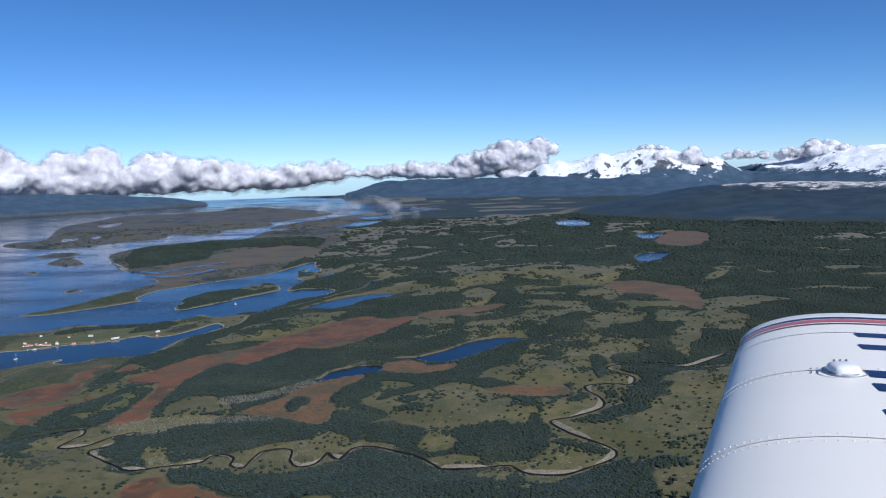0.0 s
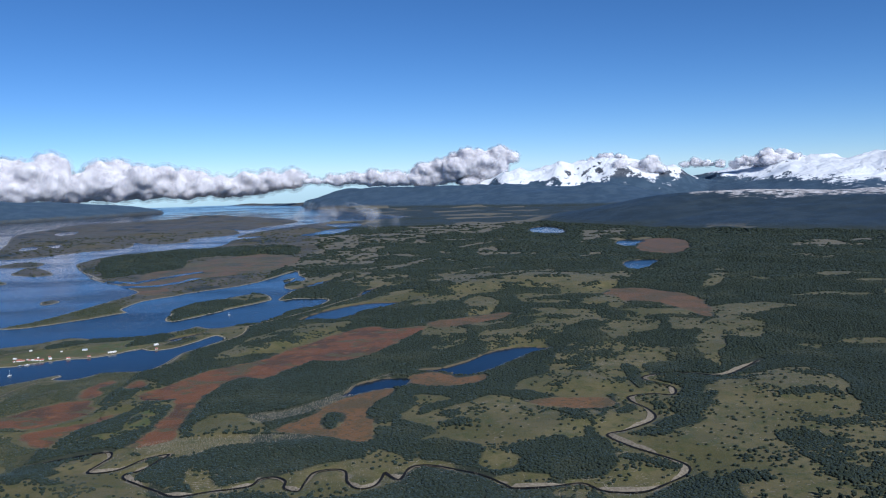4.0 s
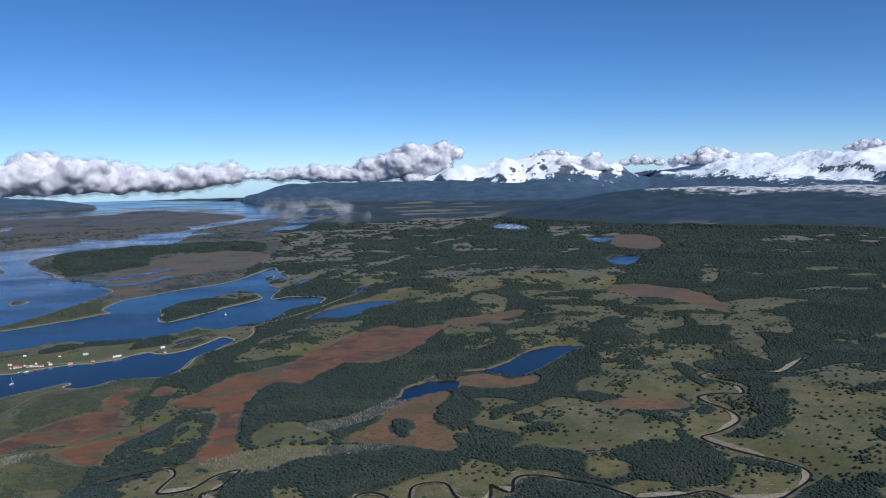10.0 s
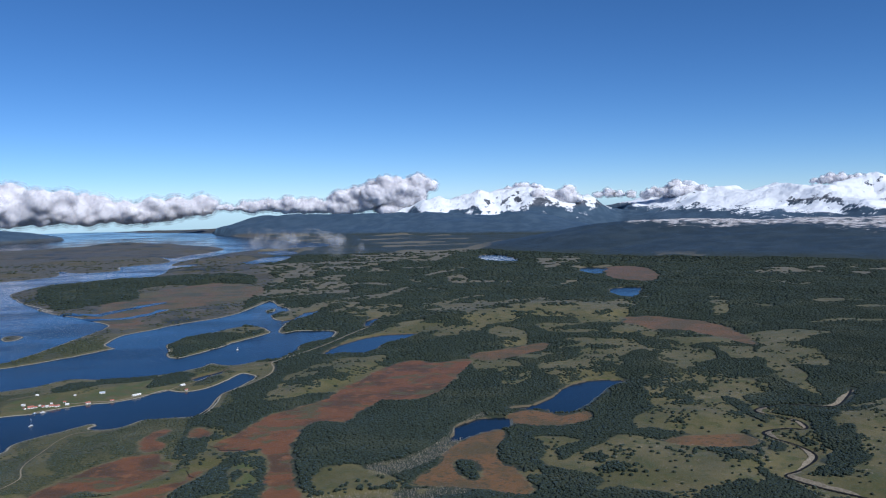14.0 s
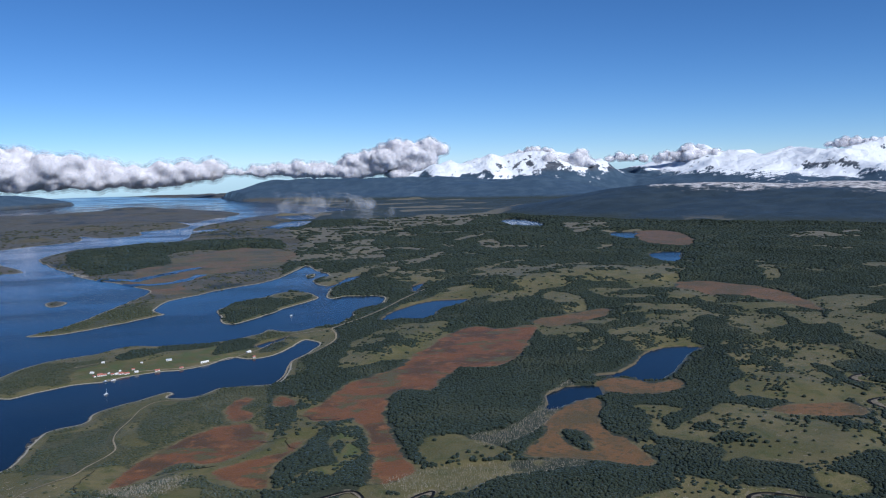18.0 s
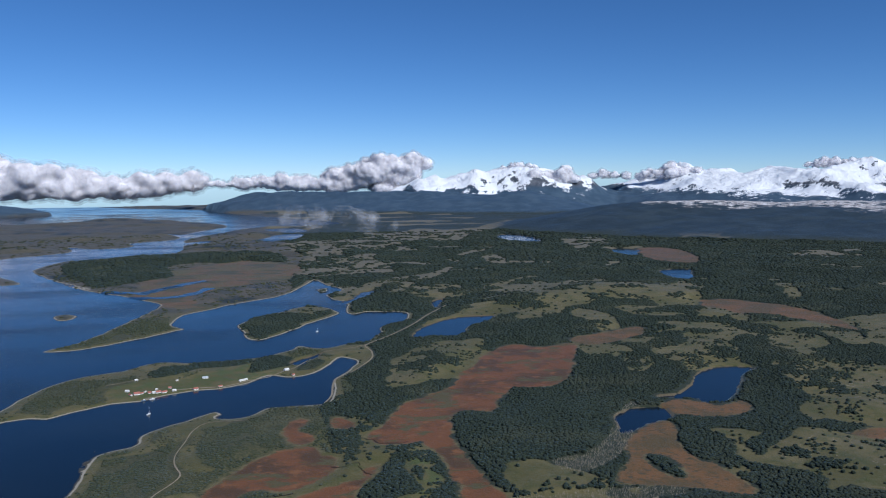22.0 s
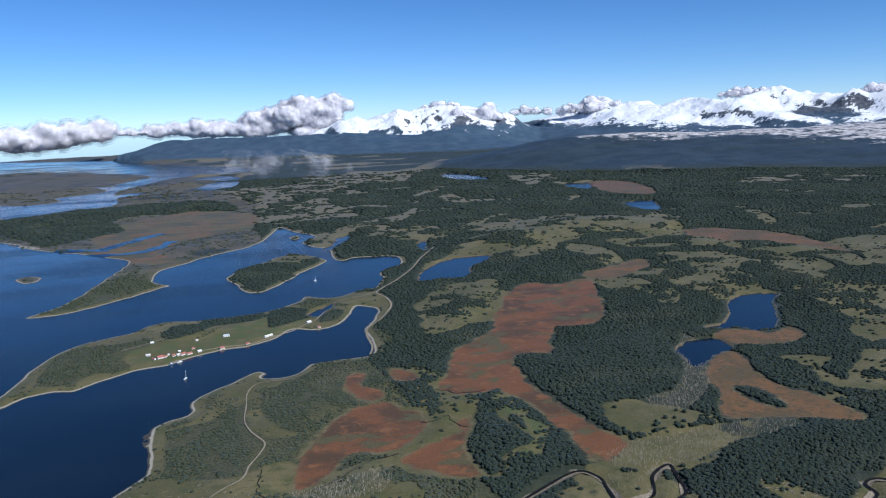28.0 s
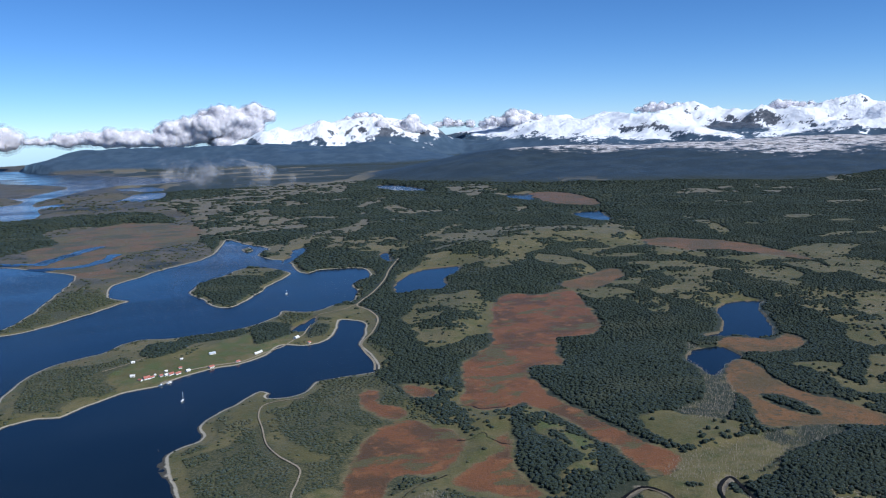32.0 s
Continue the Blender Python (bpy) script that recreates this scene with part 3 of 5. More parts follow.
def survey(x, y):
    """All that the plan says of places: height and the fields by which the ground is covered."""
    far = np.clip(np.hypot(x, y) / 900.0, 0.6, 4.0)
    wx = x + far * (7.0 * fbm(x, y, 22, 3, 3))
    wy = y + far * (9.0 * fbm(x, y, 24, 3, 7))
    wx2, wy2 = x + 3.5 * far * fbm(x, y, 14, 3, 13), y + 5.0 * far * fbm(x, y, 14, 3, 17)
    land = inside(wx2, wy2, COAST, 120.0, 3)
    for o in ISLES:
        land = np.maximum(land, inside(wx2, wy2, o, 60.0))
    land = np.maximum(land, np.where(crest(x, y, FAR_SHORE) > 8, 30.0, -120.0))
    lake = np.full(x.shape, -60.0)
    for o in LAKES:
        lake = np.maximum(lake, inside(wx2, wy2, o, 60.0))
    meadow = np.full(x.shape, -40.0)
    for o in MEADOWS:
        meadow = np.maximum(meadow, inside(wx, wy, o, 40.0))
    bx, by = wx + 9 * fbm(x, y, 36, 4, 43), wy + 9 * fbm(x, y, 36, 4, 47)
    bog = np.full(x.shape, -40.0)
    for o in BOGS:
        narrow = o in (BOG_TAIL, BOG_STRIP, BOG_NOTCH, BOG_PATCH, BOG_LINE, BOG_GAP)
        bog = np.maximum(bog, inside(wx if narrow else bx, wy if narrow else by, o, 40.0) + 1.6 * narrow + 1.0)
    grove = np.full(x.shape, -40.0)
    for o in GROVES:
        grove = np.maximum(grove, inside(wx, wy, o, 40.0))
    bog = np.minimum(bog, -grove - 1.5)
    peat = np.maximum(inside(wx, wy, BOG_LAKE, 30.0), inside(wx, wy, BOG_ISTHMUS, 30.0))
    for o in (BOG_PLAIN, BOG_HILL, BOG_MEADOW, BOG_LINE, BOG_GAP):
        peat = np.maximum(peat, inside(wx, wy, o, 30.0))
    marsh = inside(wx, wy, MARSH, 60.0) + 60 * fbm(x, y, 90, 4, 29)
    marsh = np.minimum(marsh, 6 - 2 * inside(wx, wy, WOOD_NORTH, 40.0))
    river = np.minimum(beside(x, y, RIVER_EAST), beside(x, y, RIVER_WEST))
    plain = ramp(y, 850, 1000)
    glade = fbm(x * 0.6, y * 0.8, 84, 3, 31) * 150 - 27 + 27 * ramp(-x, -100, 200) * ramp(y, 1250, 1500) - 7 * ramp(x, 350, 700)
    meadow = np.where(plain > 0, np.maximum(meadow, glade * plain - 40 * (1 - plain)), meadow)
    sx, sy = x + ramp(y, 640, 1000) * 130 * fbm(x, y, 130, 4, 19), y + 30 * fbm(x, y, 60, 3, 23)
    scrub = np.maximum(ramp(-sx, 250, 266) * ramp(-sy, -720, -690), ramp(-sx, 222, 238) * ramp(sy, 680, 700)) * (inside(x, y, ISLE, 30.0) < 0)
    meadow = np.maximum(meadow, np.where((y > 620) & (y < 1000) & (x > 80), fbm(x * 0.6, y, 60, 4, 37) * 130 - 16, -40.0))
    meadow = np.maximum(meadow, np.where((y < 505) & (x > -330), fbm(x, y, 34, 4, 97) * 110 - 2, -40.0))
    meadow = np.where(meadow > -25, meadow + 22 * fbm(x, y, 30, 4, 33), meadow)
    meadow = np.minimum(meadow, -np.maximum(grove, inside(wx, wy, COVERT_POINT, 40.0)))
    woods = np.maximum(inside(wx, wy, WOOD_NORTH, 40.0), inside(wx, wy, WOOD_NORTH_B, 40.0))
    scrub = scrub * ramp(-np.maximum(woods, grove), -1, 1)
    meadow = np.where(woods > 1, -10.0, meadow)
    fringe = np.maximum(inside(wx, wy, SNAG_FRINGE, 20.0), inside(wx, wy, SNAG_BAND, 20.0))
    bog = np.where(fringe > 0, np.maximum(bog, -2.6), bog)
    coastal = np.where(y < 700, 4.0, 2.4) - np.abs(land - 3.5)
    front, massif, high = crest(x, y, FRONT_RANGE), crest(x, y, SNOW_MASSIF), crest(x, y, HIGH_RANGE)
    shelf = crest(x, y, PLATEAU)
    rough = ridged(x, y, 420, 6, 41)
    peaks = np.maximum(massif, high)
    mount = np.maximum(front * (0.66 + 0.52 * ridged(x, y, 340, 5, 51)), peaks * (0.36 + 0.84 * rough))
    mount = np.maximum(mount, shelf * (0.92 + 0.2 * fbm(x, y, 260, 4, 57)))
    mount = np.maximum(mount, crest(x, y, FAR_SHORE) * (0.8 + 0.4 * ridged(x, y, 300, 4, 61)))
    rise = ramp(land, 4, 70)
    roll = np.clip(fbm(x, y, 150, 3, 71) * 9 + 1.6, 0, 9) + 5 * np.maximum(fbm(x, y, 60, 2, 73), 0)
    wet = ramp(np.maximum(bog, marsh), -30, 2)
    hill = 10 * np.exp(-(((x - 120) / 85) ** 2 + ((y - 1085) / 60) ** 2)) + 8 * np.exp(-(((x - 20) / 60) ** 2 + ((y - 1040) / 50) ** 2))
    hill = hill + 5 * np.exp(-(((x + 150) / 45) ** 2 + ((y - 760) / 50) ** 2)) + 9 * ramp(fbm(x, y, 150, 4, 77), -0.05, 0.4) * ramp(y, 1400, 1800) * ramp(-x, 150, 300)
    flat = ramp(river, 6, 30) * (1 - wet) * ramp(-lake, 2, 30)
    h = np.clip(land * 0.14, -3, 1.1) + rise * (roll * flat + hill * ramp(-lake, 2, 20) * (1 - wet)) + np.where(land > 0, mount, 0)
    inland = ramp(land, 5, 30)
    h = np.where(lake > -10, h + (np.where(lake > 0, -1.5 - 0.1 * np.minimum(lake, 15), 0.9) - h) * ramp(lake, -5, 2), h)
    h = h - 0.9 * ramp(-river, -3.2, -1.0) * inland
    snow = np.where(peaks * 0.9 > front * 0.9, (mount - 50 - 18 * ramp(x, 1700, 2100) - 55 * np.exp(-((x - 1560) / 230) ** 2)) * 0.45 + (18 + 20 * ramp(x, 1700, 2100)) * fbm(x, y, 140, 5, 81)
                    - 50 * np.exp(-((x - 2530) / 110) ** 2 - ((y - 3240) / 150) ** 2), -30.0)
    dusting = np.where((shelf > peaks * 0.6) & (shelf > 40), (mount - 55) * 0.8 + 46 * fbm(x * 0.45, y, 120, 5, 87) - 3 - 70 * ramp(-x, -820, -640), -30.0)
    snow = np.maximum(snow, np.minimum(dusting, 5.0))
    # range marks the far mountains: forest colour with more haze blue, whiter snow
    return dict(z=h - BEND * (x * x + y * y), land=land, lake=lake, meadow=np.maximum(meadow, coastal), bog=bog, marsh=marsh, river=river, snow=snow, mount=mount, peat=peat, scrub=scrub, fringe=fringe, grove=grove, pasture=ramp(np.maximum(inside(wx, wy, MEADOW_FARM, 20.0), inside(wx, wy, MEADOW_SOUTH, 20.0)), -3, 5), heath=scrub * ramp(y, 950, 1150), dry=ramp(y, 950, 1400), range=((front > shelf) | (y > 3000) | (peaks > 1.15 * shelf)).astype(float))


# ---- materials ----
def material(name):
    m = bpy.data.materials.new(name)
    m.use_nodes = True
    return m, m.node_tree.nodes, m.node_tree.links, m.node_tree.nodes["Principled BSDF"]


class Graph:
    """Short names for the nodes of one material."""

    def __init__(self, name, rough=0.9, spec=0.3):
        self.m, self.n, self.l, self.bsdf = material(name)
        self.bsdf.inputs["Roughness"].default_value = rough
        self.bsdf.inputs["Specular IOR Level"].default_value = spec
        self.co = self.n.new("ShaderNodeTexCoord").outputs["Object"]

    def put(self, socket, value):
        if isinstance(value, (int, float)):
            socket.default_value = value
        elif isinstance(value, tuple):
            socket.default_value = (*value, 1) if len(value) == 3 and len(socket.default_value) == 4 else value
        else:
            self.l.new(value, socket)

    def noise(self, scale, detail=4, rough=0.55, stretch=None):
        nd = self.n.new("ShaderNodeTexNoise")
        co = self.co
        if stretch:
            mp = self.n.new("ShaderNodeMapping")
            mp.inputs["Scale"].default_value = stretch
            self.l.new(self.co, mp.inputs[0])
            co = mp.outputs[0]
        self.l.new(co, nd.inputs["Vector"])
        nd.inputs["Scale"].default_value, nd.inputs["Detail"].default_value, nd.inputs["Roughness"].default_value = scale, detail, rough
        return nd.outputs["Fac"]

    def math(self, op, a, b=0.0, clamp=False):
        nd = self.n.new("ShaderNodeMath")
        nd.operation, nd.use_clamp = op, clamp
        self.put(nd.inputs[0], a)
        self.put(nd.inputs[1], b)
        return nd.outputs[0]

    def step(self, v, lo, hi):
        nd = self.n.new("ShaderNodeMapRange")
        nd.interpolation_type = "SMOOTHSTEP"
        self.put(nd.inputs[0], v)
        nd.inputs[1].default_value, nd.inputs[2].default_value = lo, hi
        return nd.outputs[0]

    def mix(self, fac, a, b):
        nd = self.n.new("ShaderNodeMix")
        nd.data_type = "RGBA"
        self.put(nd.inputs[0], fac)
        self.put(nd.inputs[6], a)
        self.put(nd.inputs[7], b)
        return nd.outputs[2]

    def field(self, name):
        nd = self.n.new("ShaderNodeAttribute")
        nd.attribute_name = name
        return nd.outputs["Fac"]

    def island(self):
        return self.n.new("ShaderNodeNewGeometry").outputs["Random Per Island"]

    def chance(self):
        return self.n.new("ShaderNodeObjectInfo").outputs["Random"]

    def bump(self, height, strength, distance):
        nd = self.n.new("ShaderNodeBump")
        nd.inputs["Strength"].default_value, nd.inputs["Distance"].default_value = strength, distance
        self.l.new(height, nd.inputs["Height"])
        self.l.new(nd.outputs[0], self.bsdf.inputs["Normal"])

    def colour(self, c):
        self.put(self.bsdf.inputs["Base Color"], c)
        return self.m


def ground_material():
    g = Graph("ground", 0.95, 0.15)
    fine, mid, wide = g.noise(0.9, 5, 0.65), g.noise(0.11, 5, 0.6), g.noise(0.018, 4)
    jit = g.math("MULTIPLY", g.math("SUBTRACT", mid, 0.5), 16)
    jit2 = g.math("MULTIPLY", g.math("SUBTRACT", fine, 0.5), 5)
    wobble = g.math("ADD", jit, jit2)
    # woodland floor, shrubs and litter under the trees
    wood = g.mix(g.step(mid, 0.35, 0.7), (0.023, 0.031, 0.021), (0.040, 0.047, 0.030))
    wood = g.mix(g.step(fine, 0.45, 0.75), wood, (0.056, 0.058, 0.040))
    wood = g.mix(g.field("scrub"), wood, g.mix(g.step(fine, 0.40, 0.62), (0.040, 0.045, 0.022), (0.096, 0.092, 0.048)))
    moor = g.mix(g.step(g.noise(0.02, 6, 0.65), 0.40, 0.62), (0.066, 0.065, 0.050), (0.112, 0.098, 0.075))
    wood = g.mix(g.field("heath"), wood, moor)
    wood = g.mix(g.math("MULTIPLY", g.field("heath"), g.step(g.noise(0.012, 5, 0.6), 0.53, 0.60)), wood, (0.030, 0.038, 0.038))
    grass = g.mix(g.step(wide, 0.38, 0.66), (0.092, 0.085, 0.034), (0.152, 0.130, 0.062))
    grass = g.mix(g.step(g.noise(0.035, 5, 0.6), 0.46, 0.64), grass, (0.124, 0.106, 0.050))
    grass = g.mix(g.step(mid, 0.45, 0.72), grass, (0.068, 0.076, 0.027))
    grass = g.mix(g.math("MULTIPLY", g.step(fine, 0.52, 0.70), 0.55), grass, (0.170, 0.152, 0.086))
    grass = g.mix(g.math("MULTIPLY", g.step(g.noise(1.7, 4, 0.7), 0.53, 0.63), 0.45), grass, (0.062, 0.062, 0.030))
    grass = g.mix(g.math("MULTIPLY", 0.6, g.step(g.noise(0.33, 4, 0.6), 0.57, 0.68)), grass, (0.052, 0.060, 0.028))
    grass = g.mix(g.math("MULTIPLY", g.field("dry"), 0.6), grass, (0.165, 0.145, 0.105))
    grass = g.mix(g.field("heath"), grass, g.mix(g.step(mid, 0.4, 0.65), (0.105, 0.092, 0.064), (0.072, 0.070, 0.046)))
    lush = g.mix(g.step(fine, 0.42, 0.66), (0.066, 0.086, 0.030), (0.105, 0.115, 0.046))
    grass = g.mix(g.math("MULTIPLY", g.field("pasture"), g.step(mid, 0.40, 0.62)), grass, lush)
    col = g.mix(g.step(g.math("ADD", g.field("meadow"), g.math("MULTIPLY", wobble, 0.35)), -1.5, 1.5), wood, grass)
    marsh = g.mix(g.step(wide, 0.42, 0.6), (0.135, 0.085, 0.045), (0.105, 0.095, 0.045))
    marsh = g.mix(g.step(mid, 0.5, 0.7), marsh, (0.17, 0.12, 0.07))
    marsh = g.mix(g.step(g.noise(0.016, 5, 0.6, (1.0, 2.0, 1.0)), 0.5, 0.6), marsh, (0.075, 0.074, 0.042))
    col = g.mix(g.step(g.math("ADD", g.field("marsh"), g.math("MULTIPLY", wobble, 1.6)), -4, 4), col, marsh)
    pool = g.noise(0.022, 5, 0.62)
    bog = g.mix(g.step(pool, 0.45, 0.57), (0.158, 0.070, 0.032), (0.085, 0.050, 0.028))
    bog = g.mix(g.step(mid, 0.52, 0.68), bog, (0.200, 0.094, 0.042))
    bog = g.mix(g.step(g.noise(0.03, 7, 0.68, (1.0, 1.8, 1.0)), 0.53, 0.60), bog, (0.092, 0.082, 0.040))
    bog = g.mix(g.math("MULTIPLY", g.step(fine, 0.54, 0.68), 0.7), bog, (0.060, 0.045, 0.026))
    sedge = g.mix(g.step(g.noise(0.028, 7, 0.66), 0.42, 0.58), (0.165, 0.090, 0.040), (0.100, 0.074, 0.036))
    sedge = g.mix(g.step(g.noise(0.3, 5, 0.65), 0.50, 0.64), sedge, (0.075, 0.062, 0.034))
    bog = g.mix(g.step(g.field("peat"), -6, -1), bog, sedge)
    rim = g.mix(g.step(fine, 0.4, 0.7), (0.155, 0.130, 0.070), (0.095, 0.090, 0.038))
    edge = g.math("ADD", g.field("bog"), g.math("ADD", g.math("MULTIPLY", jit, 0.45), g.math("MULTIPLY", jit2, 1.1)))
    col = g.mix(g.math("MULTIPLY", g.step(g.noise(0.09, 5, 0.65), 0.46, 0.60), g.step(edge, -3.0, -0.6)), col, rim)
    bog = g.mix(g.math("MULTIPLY", g.step(edge, 1.6, 0.3), 0.5), bog, (0.150, 0.098, 0.055))
    col = g.mix(g.step(edge, -0.4, 0.5), col, bog)
    # gravel along river and shores
    gravel = g.mix(g.step(fine, 0.35, 0.7), (0.22, 0.19, 0.145), (0.14, 0.125, 0.095))
    col = g.mix(g.math("MULTIPLY", g.step(g.noise(0.07, 3), 0.50, 0.60), g.step(g.math("ADD", g.field("river"), g.math("MULTIPLY", wobble, 0.5)), 2.2, 1.0)), col, gravel)
    lakeside = g.math("ADD", g.field("lake"), g.math("MULTIPLY", wobble, 0.25))
    col = g.mix(g.step(lakeside, -1.8, -0.8), col, (0.12, 0.10, 0.065))
    shore = g.math("ADD", g.field("land"), g.math("MULTIPLY", jit2, 0.25))
    col = g.mix(g.step(shore, 2.4, 1.7), col, g.mix(fine, (0.30, 0.27, 0.21), (0.40, 0.37, 0.30)))
    col = g.mix(g.step(shore, 1.1, 0.5), col, (0.055, 0.050, 0.040))
    # mountain forest tinted with the blue of distance haze, rock and snow
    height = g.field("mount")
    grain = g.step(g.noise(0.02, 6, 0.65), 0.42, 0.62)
    hazy_slope = g.mix(g.field("range"), g.mix(grain, (0.024, 0.037, 0.048), (0.036, 0.052, 0.064)), g.mix(grain, (0.042, 0.072, 0.112), (0.060, 0.095, 0.138)))
    col = g.mix(g.step(g.math("ADD", height, jit), 3, 14), col, hazy_slope)
    rock = g.mix(g.step(g.noise(0.05, 6, 0.7), 0.4, 0.62), (0.055, 0.065, 0.085), (0.12, 0.13, 0.15))
    col = g.mix(g.step(g.math("ADD", height, jit), 92, 120), col, rock)
    flake = g.math("MULTIPLY", g.math("SUBTRACT", g.noise(0.028, 7, 0.72), 0.5), 75)
    face = g.n.new("ShaderNodeSeparateXYZ")
    g.l.new(g.n.new("ShaderNodeNewGeometry").outputs["Normal"], face.inputs[0])
    steep = g.math("ADD", g.math("ADD", face.outputs[2], g.math("MULTIPLY", face.outputs[1], 0.25)), g.math("MULTIPLY", g.math("SUBTRACT", g.noise(0.016, 9, 0.74), 0.5), 0.75))
    bare = g.math("MULTIPLY", g.step(steep, 0.66, 0.56), 60)
    col = g.mix(g.step(g.math("SUBTRACT", g.math("ADD", g.field("snow"), flake), bare), -2, 5), col, g.mix(g.field("range"), g.mix(g.step(g.noise(0.06, 6, 0.7), 0.40, 0.60), (0.66, 0.64, 0.64), (0.26, 0.235, 0.22)), (0.82, 0.84, 0.88)))
    crag = g.math("MULTIPLY", g.math("MULTIPLY", g.noise(0.014, 8, 0.62), g.step(height, 60, 110)), 46)
    g.bump(g.math("ADD", g.math("MULTIPLY", g.math("ADD", g.math("MULTIPLY", fine, 0.7), mid), 0.9), crag), 0.6, 1.0)
    # blue sheen at grazing angles stands in for haze over far ground
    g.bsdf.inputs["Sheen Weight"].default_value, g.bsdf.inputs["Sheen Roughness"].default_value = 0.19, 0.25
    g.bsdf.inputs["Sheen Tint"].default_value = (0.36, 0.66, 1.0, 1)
    return g.colour(col)


def water_material():
    g = Graph("water", 0.05, 0.5)
    patch = g.noise(0.004, 4, 0.6, (1.0, 2.2, 1.0))
    g.put(g.bsdf.inputs["Roughness"], g.math("ADD", 0.13, g.math("MULTIPLY", g.step(patch, 0.4, 0.65), 0.12)))
    g.bsdf.inputs["IOR"].default_value = 1.30
    g.bump(g.noise(0.55, 3, 0.6, (1.0, 1.6, 1.0)), 0.16, 0.3)
    return g.colour(g.mix(g.step(g.noise(0.012, 4), 0.4, 0.65), (0.004, 0.010, 0.019), (0.007, 0.014, 0.024)))


def leaf_material(name, dark, light, olive):
    g = Graph(name, 0.85, 0.2)
    col = g.mix(g.island(), dark, light)
    col = g.mix(g.step(g.noise(0.02, 3), 0.5, 0.7), col, olive)
    col = g.mix(g.step(g.noise(1.6, 3), 0.45, 0.75), col, dark)
    g.bump(g.noise(2.2, 4, 0.7), 0.9, 0.5)
    # blue sheen on the leaves imitates the haze over distant woods
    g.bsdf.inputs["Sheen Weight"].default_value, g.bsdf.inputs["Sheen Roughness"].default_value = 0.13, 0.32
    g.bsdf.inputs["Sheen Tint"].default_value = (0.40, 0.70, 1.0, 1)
    return g.colour(col)


def plain_material(name, a, b, scale=3.0, rough=0.7, spec=0.4, bump=0.15, metal=0.0):
    g = Graph(name, rough, spec)
    g.bsdf.inputs["Metallic"].default_value = metal
    n = g.noise(scale, 5, 0.6)
    if bump:
        g.bump(n, bump, 0.05)
    return g.colour(g.mix(g.step(n, 0.35, 0.68), a, b))


def cloud_material(name, tone, cover=1.0, low=0.34, high=0.66, scale=0.014):
    """Water droplets: part of the light is thrown back, part goes through; thin and patchy where cover is below one."""
    g = Graph(name, 1.0, 0.0)
    g.bsdf.inputs["Base Color"].default_value = tone
    passing = g.n.new("ShaderNodeBsdfTranslucent")
    passing.inputs[0].default_value = tone
    both = g.n.new("ShaderNodeMixShader")
    both.inputs[0].default_value = 0.40
    g.l.new(g.bsdf.outputs[0], both.inputs[1])
    g.l.new(passing.outputs[0], both.inputs[2])
    last = both
    if cover >= 1:
        last = g.bsdf
        last.inputs["Subsurface Weight"].default_value, last.inputs["Subsurface Scale"].default_value = 1.0, 45.0
        last.inputs["Subsurface Radius"].default_value = (1.0, 1.0, 1.0)
    else:
        last = g.n.new("ShaderNodeMixShader")
        g.put(last.inputs[0], g.math("MULTIPLY", g.step(g.noise(scale, 6, 0.62), low, high), cover))
        g.l.new(g.n.new("ShaderNodeBsdfTransparent").outputs[0], last.inputs[1])
        g.l.new(both.outputs[0], last.inputs[2])
    g.l.new(last.outputs[0], g.n["Material Output"].inputs["Surface"])
    return g.m


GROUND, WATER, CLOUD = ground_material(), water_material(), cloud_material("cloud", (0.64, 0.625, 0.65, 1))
WISPS = [cloud_material("cloud_edge", (0.72, 0.705, 0.735, 1), c, 0.40, 0.66, 0.02) for c in (0.40, 0.26)]
MIST = cloud_material("mist", (0.80, 0.80, 0.83, 1), 0.34, 0.48, 0.76, 0.022)
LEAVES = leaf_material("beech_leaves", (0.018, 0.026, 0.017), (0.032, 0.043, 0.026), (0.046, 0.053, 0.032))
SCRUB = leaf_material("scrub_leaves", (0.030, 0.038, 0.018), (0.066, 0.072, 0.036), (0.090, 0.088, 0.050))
BARK = plain_material("bark", (0.10, 0.085, 0.07), (0.20, 0.18, 0.15), 6.0, 0.95, 0.1)
DEADWOOD = plain_material("dead_wood", (0.22, 0.195, 0.155), (0.36, 0.33, 0.28), 5.0, 0.95, 0.1)
GRAVEL_ROAD = plain_material("gravel_road", (0.22, 0.19, 0.14), (0.31, 0.27, 0.205), 0.7, 0.95, 0.1)
SHINGLE = plain_material("river_gravel", (0.16, 0.135, 0.10), (0.27, 0.235, 0.18), 0.8, 0.95, 0.1)
STREAM = plain_material("stream_water", (0.008, 0.008, 0.008), (0.018, 0.016, 0.013), 0.2, 0.5, 0.08, 0.1)


